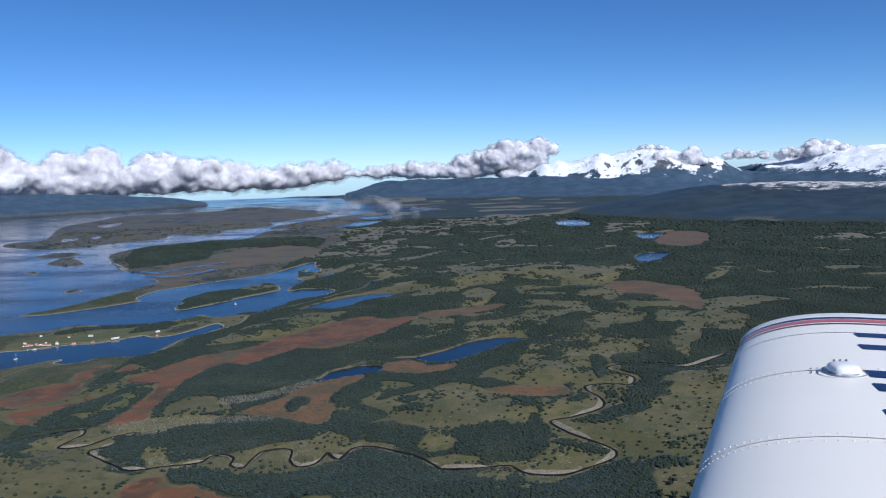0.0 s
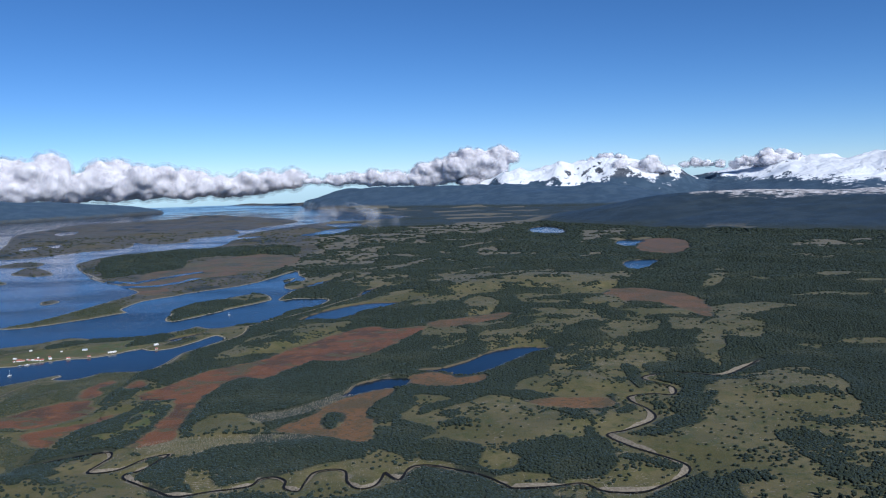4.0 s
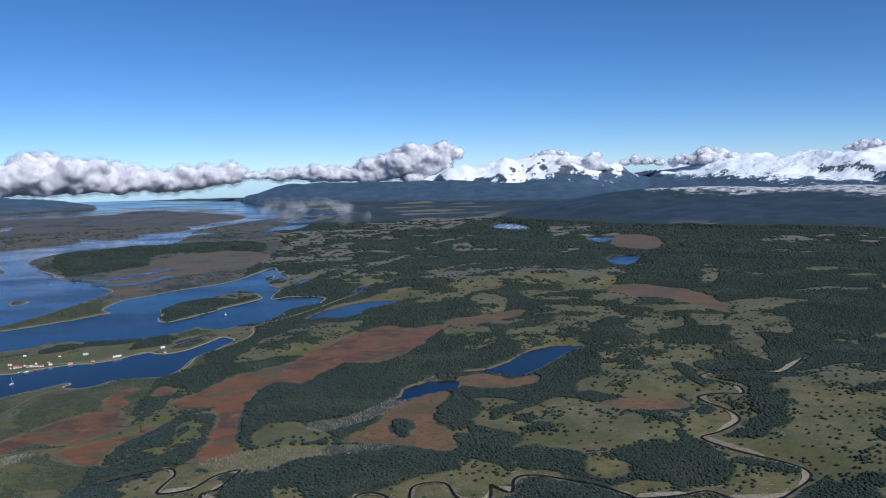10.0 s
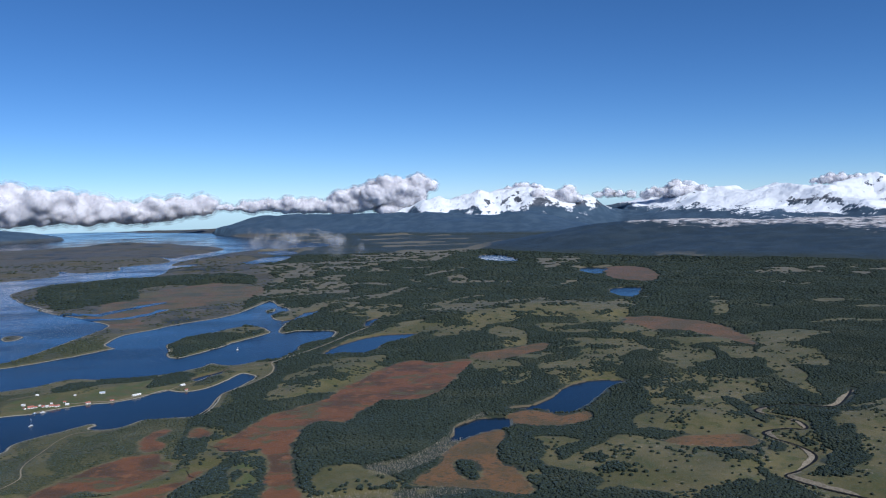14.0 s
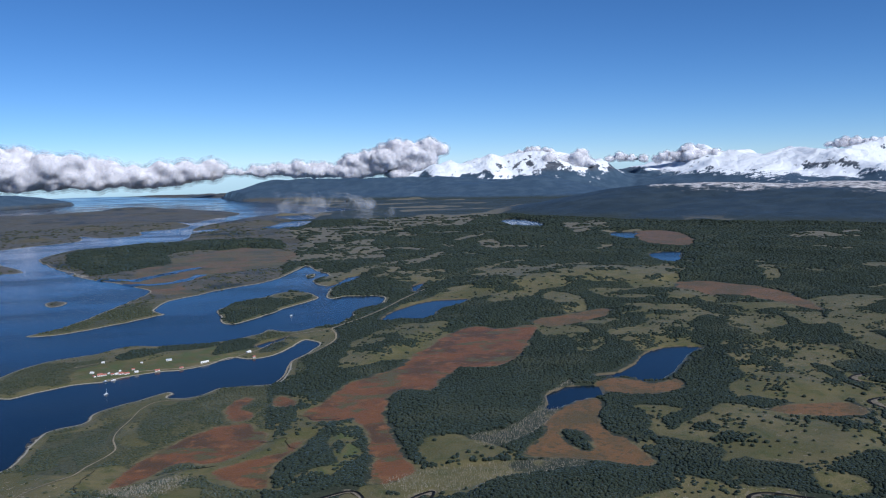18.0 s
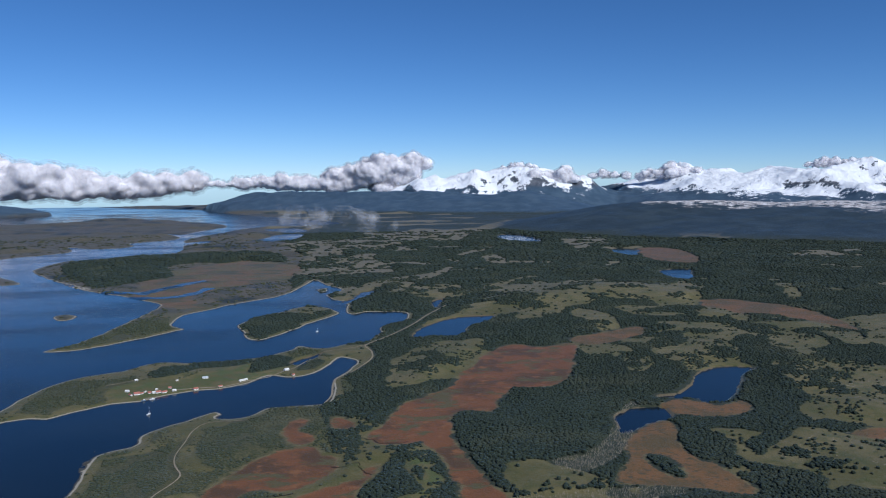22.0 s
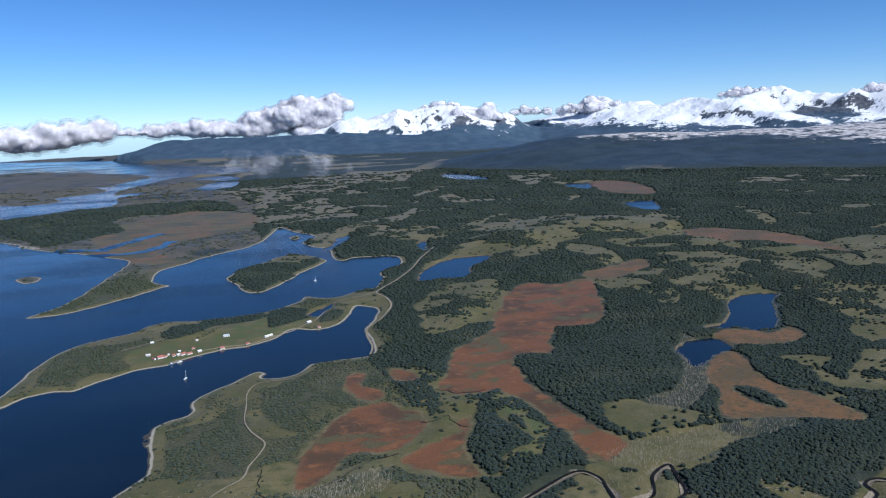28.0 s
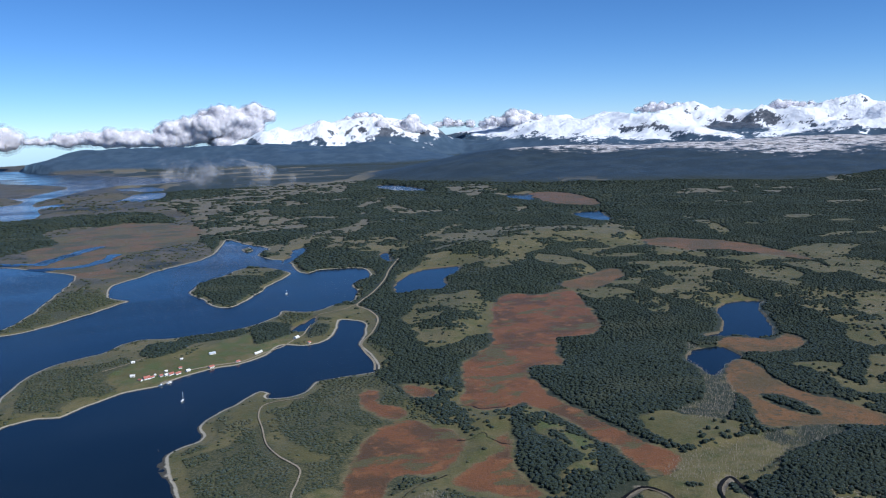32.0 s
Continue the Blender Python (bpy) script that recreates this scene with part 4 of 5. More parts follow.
# ---- meshes ----
def mesh_object(name, verts, faces, mats, parent=None, label="", category="", group="", kind="", shade=False):
    """Fast mesh from arrays; faces all with the same number of corners, or a list."""
    me = bpy.data.meshes.new(name)
    if isinstance(faces, np.ndarray):
        n, k = faces.shape
        me.vertices.add(len(verts))
        me.vertices.foreach_set("co", np.asarray(verts, np.float32).ravel())
        me.loops.add(n * k)
        me.loops.foreach_set("vertex_index", faces.astype(np.int32).ravel())
        me.polygons.add(n)
        me.polygons.foreach_set("loop_start", np.arange(0, n * k, k, dtype=np.int32))
        me.update(calc_edges=True)
    else:
        me.from_pydata([tuple(v) for v in verts], [], faces)
    for m in (mats if isinstance(mats, (list, tuple)) else [mats]):
        me.materials.append(m)
    if shade:
        me.polygons.foreach_set("use_smooth", np.ones(len(me.polygons), bool))
    ob = new(name, me)
    if parent:
        ob.parent = parent
    return tagged(ob, label, category, group, kind)


def part(name, bm, mat, parent, label=""):
    """Links a bmesh as one mesh object under a thing or a part."""
    me = bpy.data.meshes.new(name)
    bm.to_mesh(me)
    bm.free()
    me.materials.append(mat)
    ob = new(name, me)
    ob.parent = parent
    return tagged(ob, label)


def sheet(nu, nv):
    i = np.arange(nu * nv).reshape(nv, nu)
    return np.stack([i[:-1, :-1], i[:-1, 1:], i[1:, 1:], i[1:, :-1]], -1).reshape(-1, 4)


def ground_sheet():
    nu, nv = 560, 650
    yy = np.concatenate([np.linspace(-420, 184, 60), 190 * (5600 / 190) ** np.linspace(0, 1, nv - 60)])
    u = np.linspace(0, 1, nu)
    reach = np.maximum(yy, 190)
    left, right = -0.66 * reach - 330, np.minimum(1.30 * reach - 60, 5200)
    x = (left[:, None] + (right - left)[:, None] * u[None, :]).ravel()
    y = np.repeat(yy, nu)
    s = survey(x, y)
    z = s["z"].reshape(nv, nu)
    dx = (right - left)[:, None] / (nu - 1)
    steep = np.hypot(np.gradient(z, axis=1) / dx, np.gradient(z, axis=0) / np.gradient(yy)[:, None]).ravel()
    s["snow"] = s["snow"] - 28 * ramp(steep, 0.42, 0.85)
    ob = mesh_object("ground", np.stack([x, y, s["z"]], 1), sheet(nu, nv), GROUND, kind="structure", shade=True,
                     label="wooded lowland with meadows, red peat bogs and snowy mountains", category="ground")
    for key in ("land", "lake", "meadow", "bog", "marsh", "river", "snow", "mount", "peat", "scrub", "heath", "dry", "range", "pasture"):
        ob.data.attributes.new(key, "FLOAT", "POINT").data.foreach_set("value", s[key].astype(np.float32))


def water_sheet():
    nr, na = 60, 96
    r = np.concatenate([[0.0], np.geomspace(40, 5600, nr - 1)])
    a = np.linspace(0, 2 * math.pi, na, endpoint=False)
    x, y = (r[:, None] * np.cos(a)).ravel(), (r[:, None] * np.sin(a)).ravel()
    i = np.arange(nr * na).reshape(nr, na)
    j = np.roll(i, -1, 1)
    f = np.stack([i[:-1], i[1:], j[1:], j[:-1]], -1).reshape(-1, 4)
    mesh_object("water", np.stack([x, y, -BEND * (x * x + y * y)], 1), f, WATER, kind="structure", shade=True,
                label="deep blue sea channel and bays with light ripples", category="water")


ground_sheet()
water_sheet()


def heights(x, y):
    return survey(np.asarray(x, float), np.asarray(y, float))["z"]


def ribbon(name, line, width, mat, lift, seed, label, category, vary=0.25, offset=0.0):
    """A band laid on the ground along a line."""
    p = smooth(line, 8, False)
    d = np.gradient(p, axis=0)
    d /= np.linalg.norm(d, axis=1)[:, None] + 1e-9
    nrm = np.stack([-d[:, 1], d[:, 0]], 1)
    if name == "stream":
        p = p + nrm * (5.0 * fbm(p[:, 0], p[:, 1], 6, 3, 44))[:, None]
    w = width * (1 + vary * 2 * fbm(p[:, 0], p[:, 1], 9, 2, seed))[:, None] / 2
    c = p + nrm * offset
    rows = [c + nrm * w * k for k in (-1, -0.4, 0.4, 1)]
    q = np.stack(rows, 1).reshape(-1, 2)
    z = heights(q[:, 0], q[:, 1]) + lift
    return mesh_object(name, np.c_[q, z], sheet(4, len(p)), mat, kind="structure", label=label, category=category)


def roads_and_river():
    ribbon("road", ROAD_NORTH, 1.4, GRAVEL_ROAD, 0.35, 1, "pale gravel road winding along the bay", "road", 0.1)
    ribbon("road", ROAD_FARM, 1.1, GRAVEL_ROAD, 0.35, 2, "narrow gravel track to the farm on the peninsula", "road", 0.1)
    ribbon("road", ROAD_SOUTH, 0.7, GRAVEL_ROAD, 0.35, 3, "pale dirt track through coastal scrub", "road", 0.3)
    ribbon("road", TRACK_PASTURE, 0.7, GRAVEL_ROAD, 0.35, 4, "pale track across the farm pasture", "road", 0.3)
    for line in (BECK_A, BECK_C, BECK_E, BECK_F):
        ribbon("stream", line, 0.45, STREAM, 0.2, 8, "thin dark beck in a wet meadow", "stream", 0.8)
    for line in (INLET_A, CREEK_TIDE, CREEK_TIDE_B):
        ribbon("creek", line, 15.0, WATER, 0.3, 9, "blue tidal creek winding through a brown marsh", "creek", 0.6)
    ribbon("river", RIVER_EAST, 1.5, STREAM, 0.55, 5, "dark narrow river meandering between gravel bars", "river", 0.35)
    ribbon("river", RIVER_WEST, 1.3, STREAM, 0.55, 6, "dark narrow river meandering through dead wood", "river", 0.35)


roads_and_river()


def gravel_bars(line, reach):
    """A pale crescent of gravel inside each bend of a river."""
    p = smooth(line, 8, False)
    d = np.gradient(p, axis=0)
    d /= np.linalg.norm(d, axis=1)[:, None] + 1e-9
    turn = np.gradient(np.unwrap(np.arctan2(d[:, 1], d[:, 0])))
    turn = np.convolve(turn, np.ones(5) / 5, "same")
    nrm = np.stack([-d[:, 1], d[:, 0]], 1)
    start = 0
    for i in range(1, len(p) + 1):
        if i < len(p) and turn[i] * turn[start] > 0:
            continue
        run, sweep = np.arange(start, i), abs(turn[start:i].sum())
        start = i
        if len(run) < 6 or sweep < 0.7:
            continue
        side = np.sign(turn[run[len(run) // 2]])
        swell = np.sin(np.linspace(0, np.pi, len(run))) ** 0.8 * min(reach, 3.4 * sweep)
        swell = swell * (0.8 + 0.5 * fbm(p[run, 0], p[run, 1], 5, 2, 12))
        rows = [p[run] + nrm[run] * side * (0.35 + swell * k)[:, None] for k in (0.0, 0.35, 0.7, 1.0)]
        q = np.stack(rows, 1).reshape(-1, 2)
        mesh_object("gravel_bar", np.c_[q, heights(q[:, 0], q[:, 1]) + 0.32], sheet(4, len(run)), SHINGLE, kind="structure", label="pale gravel bar inside a river bend", category="gravel bar")


gravel_bars(RIVER_EAST, 5.5)
gravel_bars(RIVER_WEST, 4.0)


# ---- woods ----
RNG = np.random.default_rng(7)


def crowns(name, x, y, z, wide, tall, mat, sides, rings, label):
    """Many tree crowns in one mesh: uneven domes of leaves, each an island of its own."""
    n, k = len(x), sides * rings + 1
    if n == 0:
        return None
    prof = {3: ((0.0, 0.82), (0.48, 1.0), (0.84, 0.68)), 2: ((0.0, 0.95), (0.66, 0.86))}[rings]
    turn = RNG.uniform(0, 6.28, n)
    v = np.zeros((n, k, 3))
    for r, (hh, rr) in enumerate(prof):
        for s in range(sides):
            a = turn + 6.2832 * (s + 0.5 * (r % 2)) / sides
            w = wide * 0.5 * rr * RNG.uniform(0.78, 1.2, n)
            v[:, r * sides + s] = np.stack([x + w * np.cos(a), y + w * np.sin(a), z + tall * (hh + RNG.uniform(-0.07, 0.07, n))], 1)
    v[:, -1] = np.stack([x + wide * RNG.uniform(-0.12, 0.12, n), y + wide * RNG.uniform(-0.12, 0.12, n), z + tall * RNG.uniform(0.92, 1.05, n)], 1)
    f = []
    for r in range(rings - 1):
        for s in range(sides):
            a, b = r * sides + s, r * sides + (s + 1) % sides
            c, d = a + sides, b + sides
            f += [(a, b, d), (a, d, c)]
    top = (rings - 1) * sides
    f += [(top + s, top + (s + 1) % sides, k - 1) for s in range(sides)]
    faces = (np.array(f)[None] + (np.arange(n) * k)[:, None, None]).reshape(-1, 3)
    return mesh_object(name, v.reshape(-1, 3), faces, mat, kind="stuff", shade=True, label=label, category="forest")


def view_span(y):
    """How far the land that comes into view reaches to the west and east."""
    return min(-0.54 * y, -413 - 0.05 * (y - 240)) - 15, max(0.56 * y, -413 + 1.36 * (y - 240)) + 15


def seed_points(y0, y1, gap):
    xs, ys = [], []
    y = y0
    while y < y1:
        a, b = view_span(y)
        xx = np.arange(a, b, gap)
        xs.append(xx + RNG.uniform(-0.75, 0.75, len(xx)) * gap)
        ys.append(np.full(len(xx), y) + RNG.uniform(-0.75, 0.75, len(xx)) * gap)
        y += gap
    return np.concatenate(xs), np.concatenate(ys)


LONE = []


def plant():
    bands = [(315, 480, 1.2), (480, 640, 1.38), (640, 820, 1.7), (820, 1020, 2.3), (1020, 1300, 3.4), (1300, 1700, 4.8), (1700, 2300, 6.6), (-60, 315, 3.6)]
    for y0, y1, gap in bands:
        x, y = seed_points(y0, y1, gap)
        s = survey(x, y)
        dry = (s["land"] > 2.4) & (s["lake"] < -4.0 + 6 * fbm(x, y, 12, 2, 6)) & (s["bog"] < -2.8 + 6 * fbm(x, y, 10, 2, 5)) & (s["marsh"] < -2) & (s["river"] > 4.0 + 8 * fbm(x, y, 20, 2, 9)) & (s["mount"] < np.where(y > 1500, 4, 30))
        dry &= s["fringe"] < 0.5
        for line in (ROAD_NORTH, ROAD_FARM, ROAD_SOUTH):
            dry &= beside(x, y, line) > 3.6
        farm = (inside(x, y, MEADOW_FARM, 20.0) > -4) & (s["grove"] < 1)
        chance = RNG.uniform(0, 1, len(x))
        wood = s["meadow"] < -0.6
        thin = fbm(x, y, 26, 3, 91)
        scrub = s["scrub"] > 0.5
        clump = (s["meadow"] >= -0.6) & ((thin > 0.14) & (chance < 0.75) | (thin > 0.03) & (chance < 0.15) | (chance < 0.018))
        keep = dry & ~farm & (wood & (chance < np.where(scrub, 0.86, 0.97)) | clump)
        keep &= ~((s["heath"] > 0.4) & scrub & (chance > 0.16))
        keep &= ~(scrub & wood & (fbm(x, y, 16, 3, 95) > 0.16))
        grown = RNG.uniform(0, 1, len(x)) ** 3
        size = 1.45 * gap
        high = 1.05 * gap ** 0.45
        if 300 < y0 < 600:
            for i in np.nonzero(dry & clump & (y < 560) & (x > -250) & (thin < 0.10))[0]:
                if len(LONE) < 230:
                    LONE.append((x[i], y[i], s["z"][i]))
                    keep[i] = False
        wide = np.where(scrub, 0.80, 1.0) * size * (RNG.uniform(0.78, 1.15, len(x)) + 0.45 * grown)
        tall = np.where(scrub, 0.62, 1.0) * high * (RNG.uniform(0.8, 1.1, len(x)) + 0.35 * grown) * (1.0 + 0.9 * fbm(x, y, 30, 3, 67))
        for m, mat, label in ((keep & ~scrub, LEAVES, "dense dark green southern beech forest"), (keep & scrub, SCRUB, "grey-green coastal scrub and low wind-bent trees")):
            rings, sides = (3, 6) if 300 < y0 < 640 else (2, 5)
            crowns("forest" if mat is LEAVES else "scrub", x[m], y[m], s["z"][m] - 0.25, wide[m], tall[m], mat, sides, rings, label)


plant()


def tree_kind(tall, wide, seed):
    """One tree: a tapered trunk with limbs, and a crown of many leafy clumps."""
    rnd = random.Random(seed)
    tree = tagged(new("tree"), "dark green southern beech standing alone in a meadow", "tree", "meadow trees")
    bm = bmesh.new()
    bmesh.ops.create_cone(bm, cap_ends=True, segments=6, radius1=0.13, radius2=0.05, depth=tall * 0.6, matrix=Matrix.Translation((0, 0, tall * 0.3 - 0.15)))
    for i in range(4):
        a = i * 1.57 + rnd.uniform(-0.4, 0.4)
        bmesh.ops.create_cone(bm, segments=4, radius1=0.05, radius2=0.02, depth=wide * 0.45,
                              matrix=Matrix.Translation((math.cos(a) * wide * 0.16, math.sin(a) * wide * 0.16, tall * 0.42)) @ Matrix.Rotation(a, 4, "Z") @ Matrix.Rotation(0.9, 4, "Y"))
    part("trunk", bm, BARK, tree, "grey tapered trunk with limbs")
    bm = bmesh.new()
    for i in range(13):
        a, r = rnd.uniform(0, 6.28), wide * 0.36 * rnd.uniform(0.1, 1) ** 0.6
        hh = tall * rnd.uniform(0.34, 0.86) * (1 - 0.25 * r / wide)
        res = bmesh.ops.create_icosphere(bm, subdivisions=1, radius=wide * rnd.uniform(0.15, 0.25), matrix=Matrix.Translation((r * math.cos(a), r * math.sin(a), hh)))
        for v in res["verts"]:
            v.co += Vector((rnd.uniform(-1, 1), rnd.uniform(-1, 1), rnd.uniform(-1, 1))) * wide * 0.05
    part("crown", bm, LEAVES, tree, "uneven dark green crown")
    return tree


def lone_trees():
    kinds = [tree_kind(3.4, 2.9, 1), tree_kind(2.7, 2.5, 2), tree_kind(4.0, 3.2, 3), tree_kind(2.1, 2.2, 4)]
    for i, (x, y, z) in enumerate(LONE):
        m = pose(x, y, z - 0.1, 0, 0, (i * 137) % 360)
        if i < 4:
            kinds[i].matrix_basis = m
        else:
            copy_thing(kinds[i % 4], m)


lone_trees()


def snags():
    """Bleached dead trunks at the river and round the small lake."""
    for outline, count, label in ((SNAG_FRINGE, 1800, "bleached dead trees along a lake shore"), (SNAG_RIVER, 900, "bleached dead trees along the river"), (SNAG_VALLEY, 500, "bleached dead trees in the river valley"), (SNAG_FEN, 700, "bleached dead trees in a wet coastal meadow"), (SNAG_BAND, 1500, "dense band of bleached dead trees before a forest")):
        p = np.array(outline, float)
        x, y = RNG.uniform(p[:, 0].min(), p[:, 0].max(), 9000), RNG.uniform(p[:, 1].min(), p[:, 1].max(), 9000)
        ok = np.nonzero((inside(x, y, outline, 10.0) > 0))[0][:count]
        x, y = x[ok], y[ok]
        z, n = heights(x, y) - 0.1, len(ok)
        tall, lean = RNG.uniform(0.5, 1.7, n), RNG.uniform(-0.3, 0.3, (n, 2))
        v = np.zeros((n, 4, 3))
        for s in range(3):
            v[:, s] = np.stack([x + 0.09 * math.cos(2.1 * s), y + 0.09 * math.sin(2.1 * s), z], 1)
        v[:, 3] = np.stack([x + lean[:, 0] * tall, y + lean[:, 1] * tall, z + tall], 1)
        f = (np.array([(0, 1, 3), (1, 2, 3), (2, 0, 3)])[None] + (np.arange(n) * 4)[:, None, None]).reshape(-1, 3)
        mesh_object("dead_trees", v.reshape(-1, 3), f, DEADWOOD, kind="stuff", label=label, category="dead trees")


snags()


def fallen_logs():
    """Pale trunks lying in the valley meadows."""
    for outline, count in ((MEADOW_VALLEY, 420), (MEADOW_FLATS, 420), (MEADOW_LAKE, 160), (MEADOW_BANK, 300), (MEADOW_LOW, 160)):
        p = np.array(outline, float)
        x, y = RNG.uniform(p[:, 0].min(), p[:, 0].max(), 6000), RNG.uniform(p[:, 1].min(), p[:, 1].max(), 6000)
        ok = np.nonzero((inside(x, y, outline, 10.0) > 0) & (fbm(x, y, 40, 3, 58) > -0.06))[0][:count]
        x, y = x[ok], y[ok]
        n, a, long = len(ok), RNG.uniform(0, 3.14, len(ok)), RNG.uniform(0.4, 1.3, len(ok))
        z, v = heights(x, y) + 0.07, np.zeros((len(ok), 6, 3))
        for e, k in ((-1, 0), (1, 3)):
            for s in range(3):
                w, up = 0.1 * math.cos(2.1 * s), 0.1 * math.sin(2.1 * s)
                v[:, k + s] = np.stack([x + e * long * np.cos(a) - w * np.sin(a), y + e * long * np.sin(a) + w * np.cos(a), z + up], 1)
        f = (np.array([(0, 1, 4), (0, 4, 3), (1, 2, 5), (1, 5, 4), (2, 0, 3), (2, 3, 5)])[None] + (np.arange(n) * 6)[:, None, None]).reshape(-1, 3)
        mesh_object("fallen_logs", v.reshape(-1, 3), f, DEADWOOD, kind="stuff", label="bleached fallen trunks scattered over a valley meadow", category="logs")


fallen_logs()

# ---- clouds ----
def puff_shape(level):
    bm = bmesh.new()
    bmesh.ops.create_icosphere(bm, subdivisions=level, radius=1.0)
    v = np.array([p.co[:] for p in bm.verts])
    f = np.array([[q.index for q in p.verts] for p in bm.faces])
    bm.free()
    return v, f


PUFF_V, PUFF_F = puff_shape(2)


def billow(ob, cell, swells, soften, swollen):
    """Melts the lumps of a cloud into one skin, lets it swell unevenly, and puffs it out."""
    m = ob.modifiers.new("melt", "REMESH")
    m.mode, m.voxel_size, m.use_smooth_shade = "VOXEL", cell, True
    m = ob.modifiers.new("melt", "SMOOTH")
    m.factor, m.iterations = 0.5, 12
    for size, strength in swells:
        tex = bpy.data.textures.new("swell", "CLOUDS")
        tex.noise_scale, tex.noise_depth = size, 2
        d = ob.modifiers.new("swell", "DISPLACE")
        d.texture, d.texture_coords, d.strength, d.mid_level = tex, "GLOBAL", strength, 0.5
        m = ob.modifiers.new("soften", "SMOOTH")
        m.factor, m.iterations = 0.5, soften
    if swollen:
        d = ob.modifiers.new("puff", "DISPLACE")
        d.strength, d.mid_level = swollen, 0.0


def lumps_along(spine, lumps, seed, flat):
    """Round lumps round each place of a spine, over a flat base."""
    rnd = np.random.default_rng(seed)
    vs, fs, n = [], [], 0
    line = []
    for a, e in zip(spine, spine[1:] + spine[-1:]):
        line += [a, tuple((p + q) / 2 + rnd.normal(0, 0.10) * a[3] for p, q in zip(a, e))]
    for x, y, z, r in line[:-1]:
        r = r * rnd.uniform(0.75, 1.1)
        balls = [(np.array([x, y, z], float), r * 0.70)]
        for i in range(lumps):
            u = rnd.normal(0, 1, 3)
            u = u / np.linalg.norm(u) * np.array([1.3, 0.8, 0.85 if u[2] > 0 else 0.3])
            balls.append((balls[0][0] + u * r * 0.68, r * rnd.uniform(0.22, 0.50)))
        for c, k in balls:
            q = c + PUFF_V * k * np.array([1.35, 0.9, flat])
            low = z - r * 0.46
            q[:, 2] = np.where(q[:, 2] < low, low + (q[:, 2] - low) * 0.2, q[:, 2])
            vs.append(q)
            fs.append(PUFF_F + n)
            n += len(q)
    return np.concatenate(vs), np.concatenate(fs)


def cloud(spine, lumps, seed, label, flat=0.85):
    """A bank of cloud: a billowing core in two thin, ragged veils."""
    v, f = lumps_along(spine, lumps, seed, flat)
    wide = float(np.mean([s[3] for s in spine]))
    swells = ((wide * 0.9, wide * 0.50), (wide * 0.32, wide * 0.26), (wide * 0.13, wide * 0.10))
    ob = mesh_object("cloud", v, f, CLOUD, label=label, category="cloud", kind="stuff", shade=True)
    billow(ob, wide * 0.055, swells, 5, 0.0)
    for k, thin in enumerate(WISPS):
        veil = mesh_object("veil", v, f, thin, parent=ob, label="thin ragged edge of the cloud", shade=True)
        billow(veil, wide * 0.055, swells, 5, 2.0 + wide * 0.07 * (k + 1))
    return ob


def mist(spine, seed, label):
    """A thin drift of low vapour in three soft layers."""
    v, f = lumps_along(spine, 5, seed, 0.5)
    wide = float(np.mean([s[3] for s in spine]))
    ob = mesh_object("cloud_wisp", v, f, MIST, label=label, category="cloud", kind="stuff", shade=True)
    billow(ob, wide * 0.12, ((wide * 0.8, wide * 0.8),), 8, 0.0)
    for grow in (0.22, 0.45):
        layer = mesh_object("veil", v, f, MIST, parent=ob, label="thin layer of the mist", shade=True)
        billow(layer, wide * 0.12, ((wide * 0.8, wide * 0.8),), 12, wide * grow)
    return ob


cloud(CLOUD_STRAIT, 6, 1, "long grey-white cumulus bank over the sea channel")
cloud(CLOUD_FRONT, 6, 2, "grey-white cumulus cloud over a dark mountain front")
cloud(CLOUD_SHOULDER, 5, 3, "small grey cumulus cloud before a snowy massif")
cloud(CLOUD_VEIL, 5, 4, "thin grey cloud veil along distant mountains")
cloud(CLOUD_TOP, 4, 5, "white cloud tuft behind a snowy massif")
cloud(CLOUD_CREST, 4, 6, "bright white cloud caps on a snowy crest")
cloud(CLOUD_PEAK, 4, 12, "bright white cloud cap on a snowy peak")
mist(MIST_BAY, 7, "thin low mist drifting over the wooded plain")


# ---- the farm on the peninsula ----
WHITE_WALL = plain_material("white_boards", (0.66, 0.64, 0.60), (0.78, 0.76, 0.72), 2.0, 0.8, 0.2)
RED_ROOF = plain_material("red_tin_roof", (0.30, 0.10, 0.075), (0.42, 0.17, 0.13), 1.5, 0.6, 0.3)
GREY_ROOF = plain_material("grey_tin_roof", (0.36, 0.40, 0.44), (0.48, 0.52, 0.56), 1.5, 0.5, 0.4)
PALE_ROOF = plain_material("white_tin_roof", (0.58, 0.58, 0.56), (0.70, 0.69, 0.66), 1.5, 0.55, 0.3)
DARK_PANE = plain_material("window_glass", (0.03, 0.04, 0.05), (0.05, 0.06, 0.07), 2.0, 0.15, 0.5, 0.0)
TIMBER = plain_material("grey_timber", (0.20, 0.18, 0.16), (0.30, 0.28, 0.25), 4.0, 0.9, 0.2)
HULL = plain_material("white_hull_paint", (0.72, 0.72, 0.72), (0.82, 0.82, 0.81), 2.0, 0.3, 0.5, 0.02)
BLUE_HULL = plain_material("blue_hull_paint", (0.10, 0.17, 0.27), (0.15, 0.23, 0.34), 2.0, 0.35, 0.5, 0.02)


def box(bm, x0, x1, y0, y1, z0, z1):
    res = bmesh.ops.create_cube(bm, size=1.0)
    for v in res["verts"]:
        v.co = ((x0, x1)[v.co.x > 0], (y0, y1)[v.co.y > 0], (z0, z1)[v.co.z > 0])
    return bm


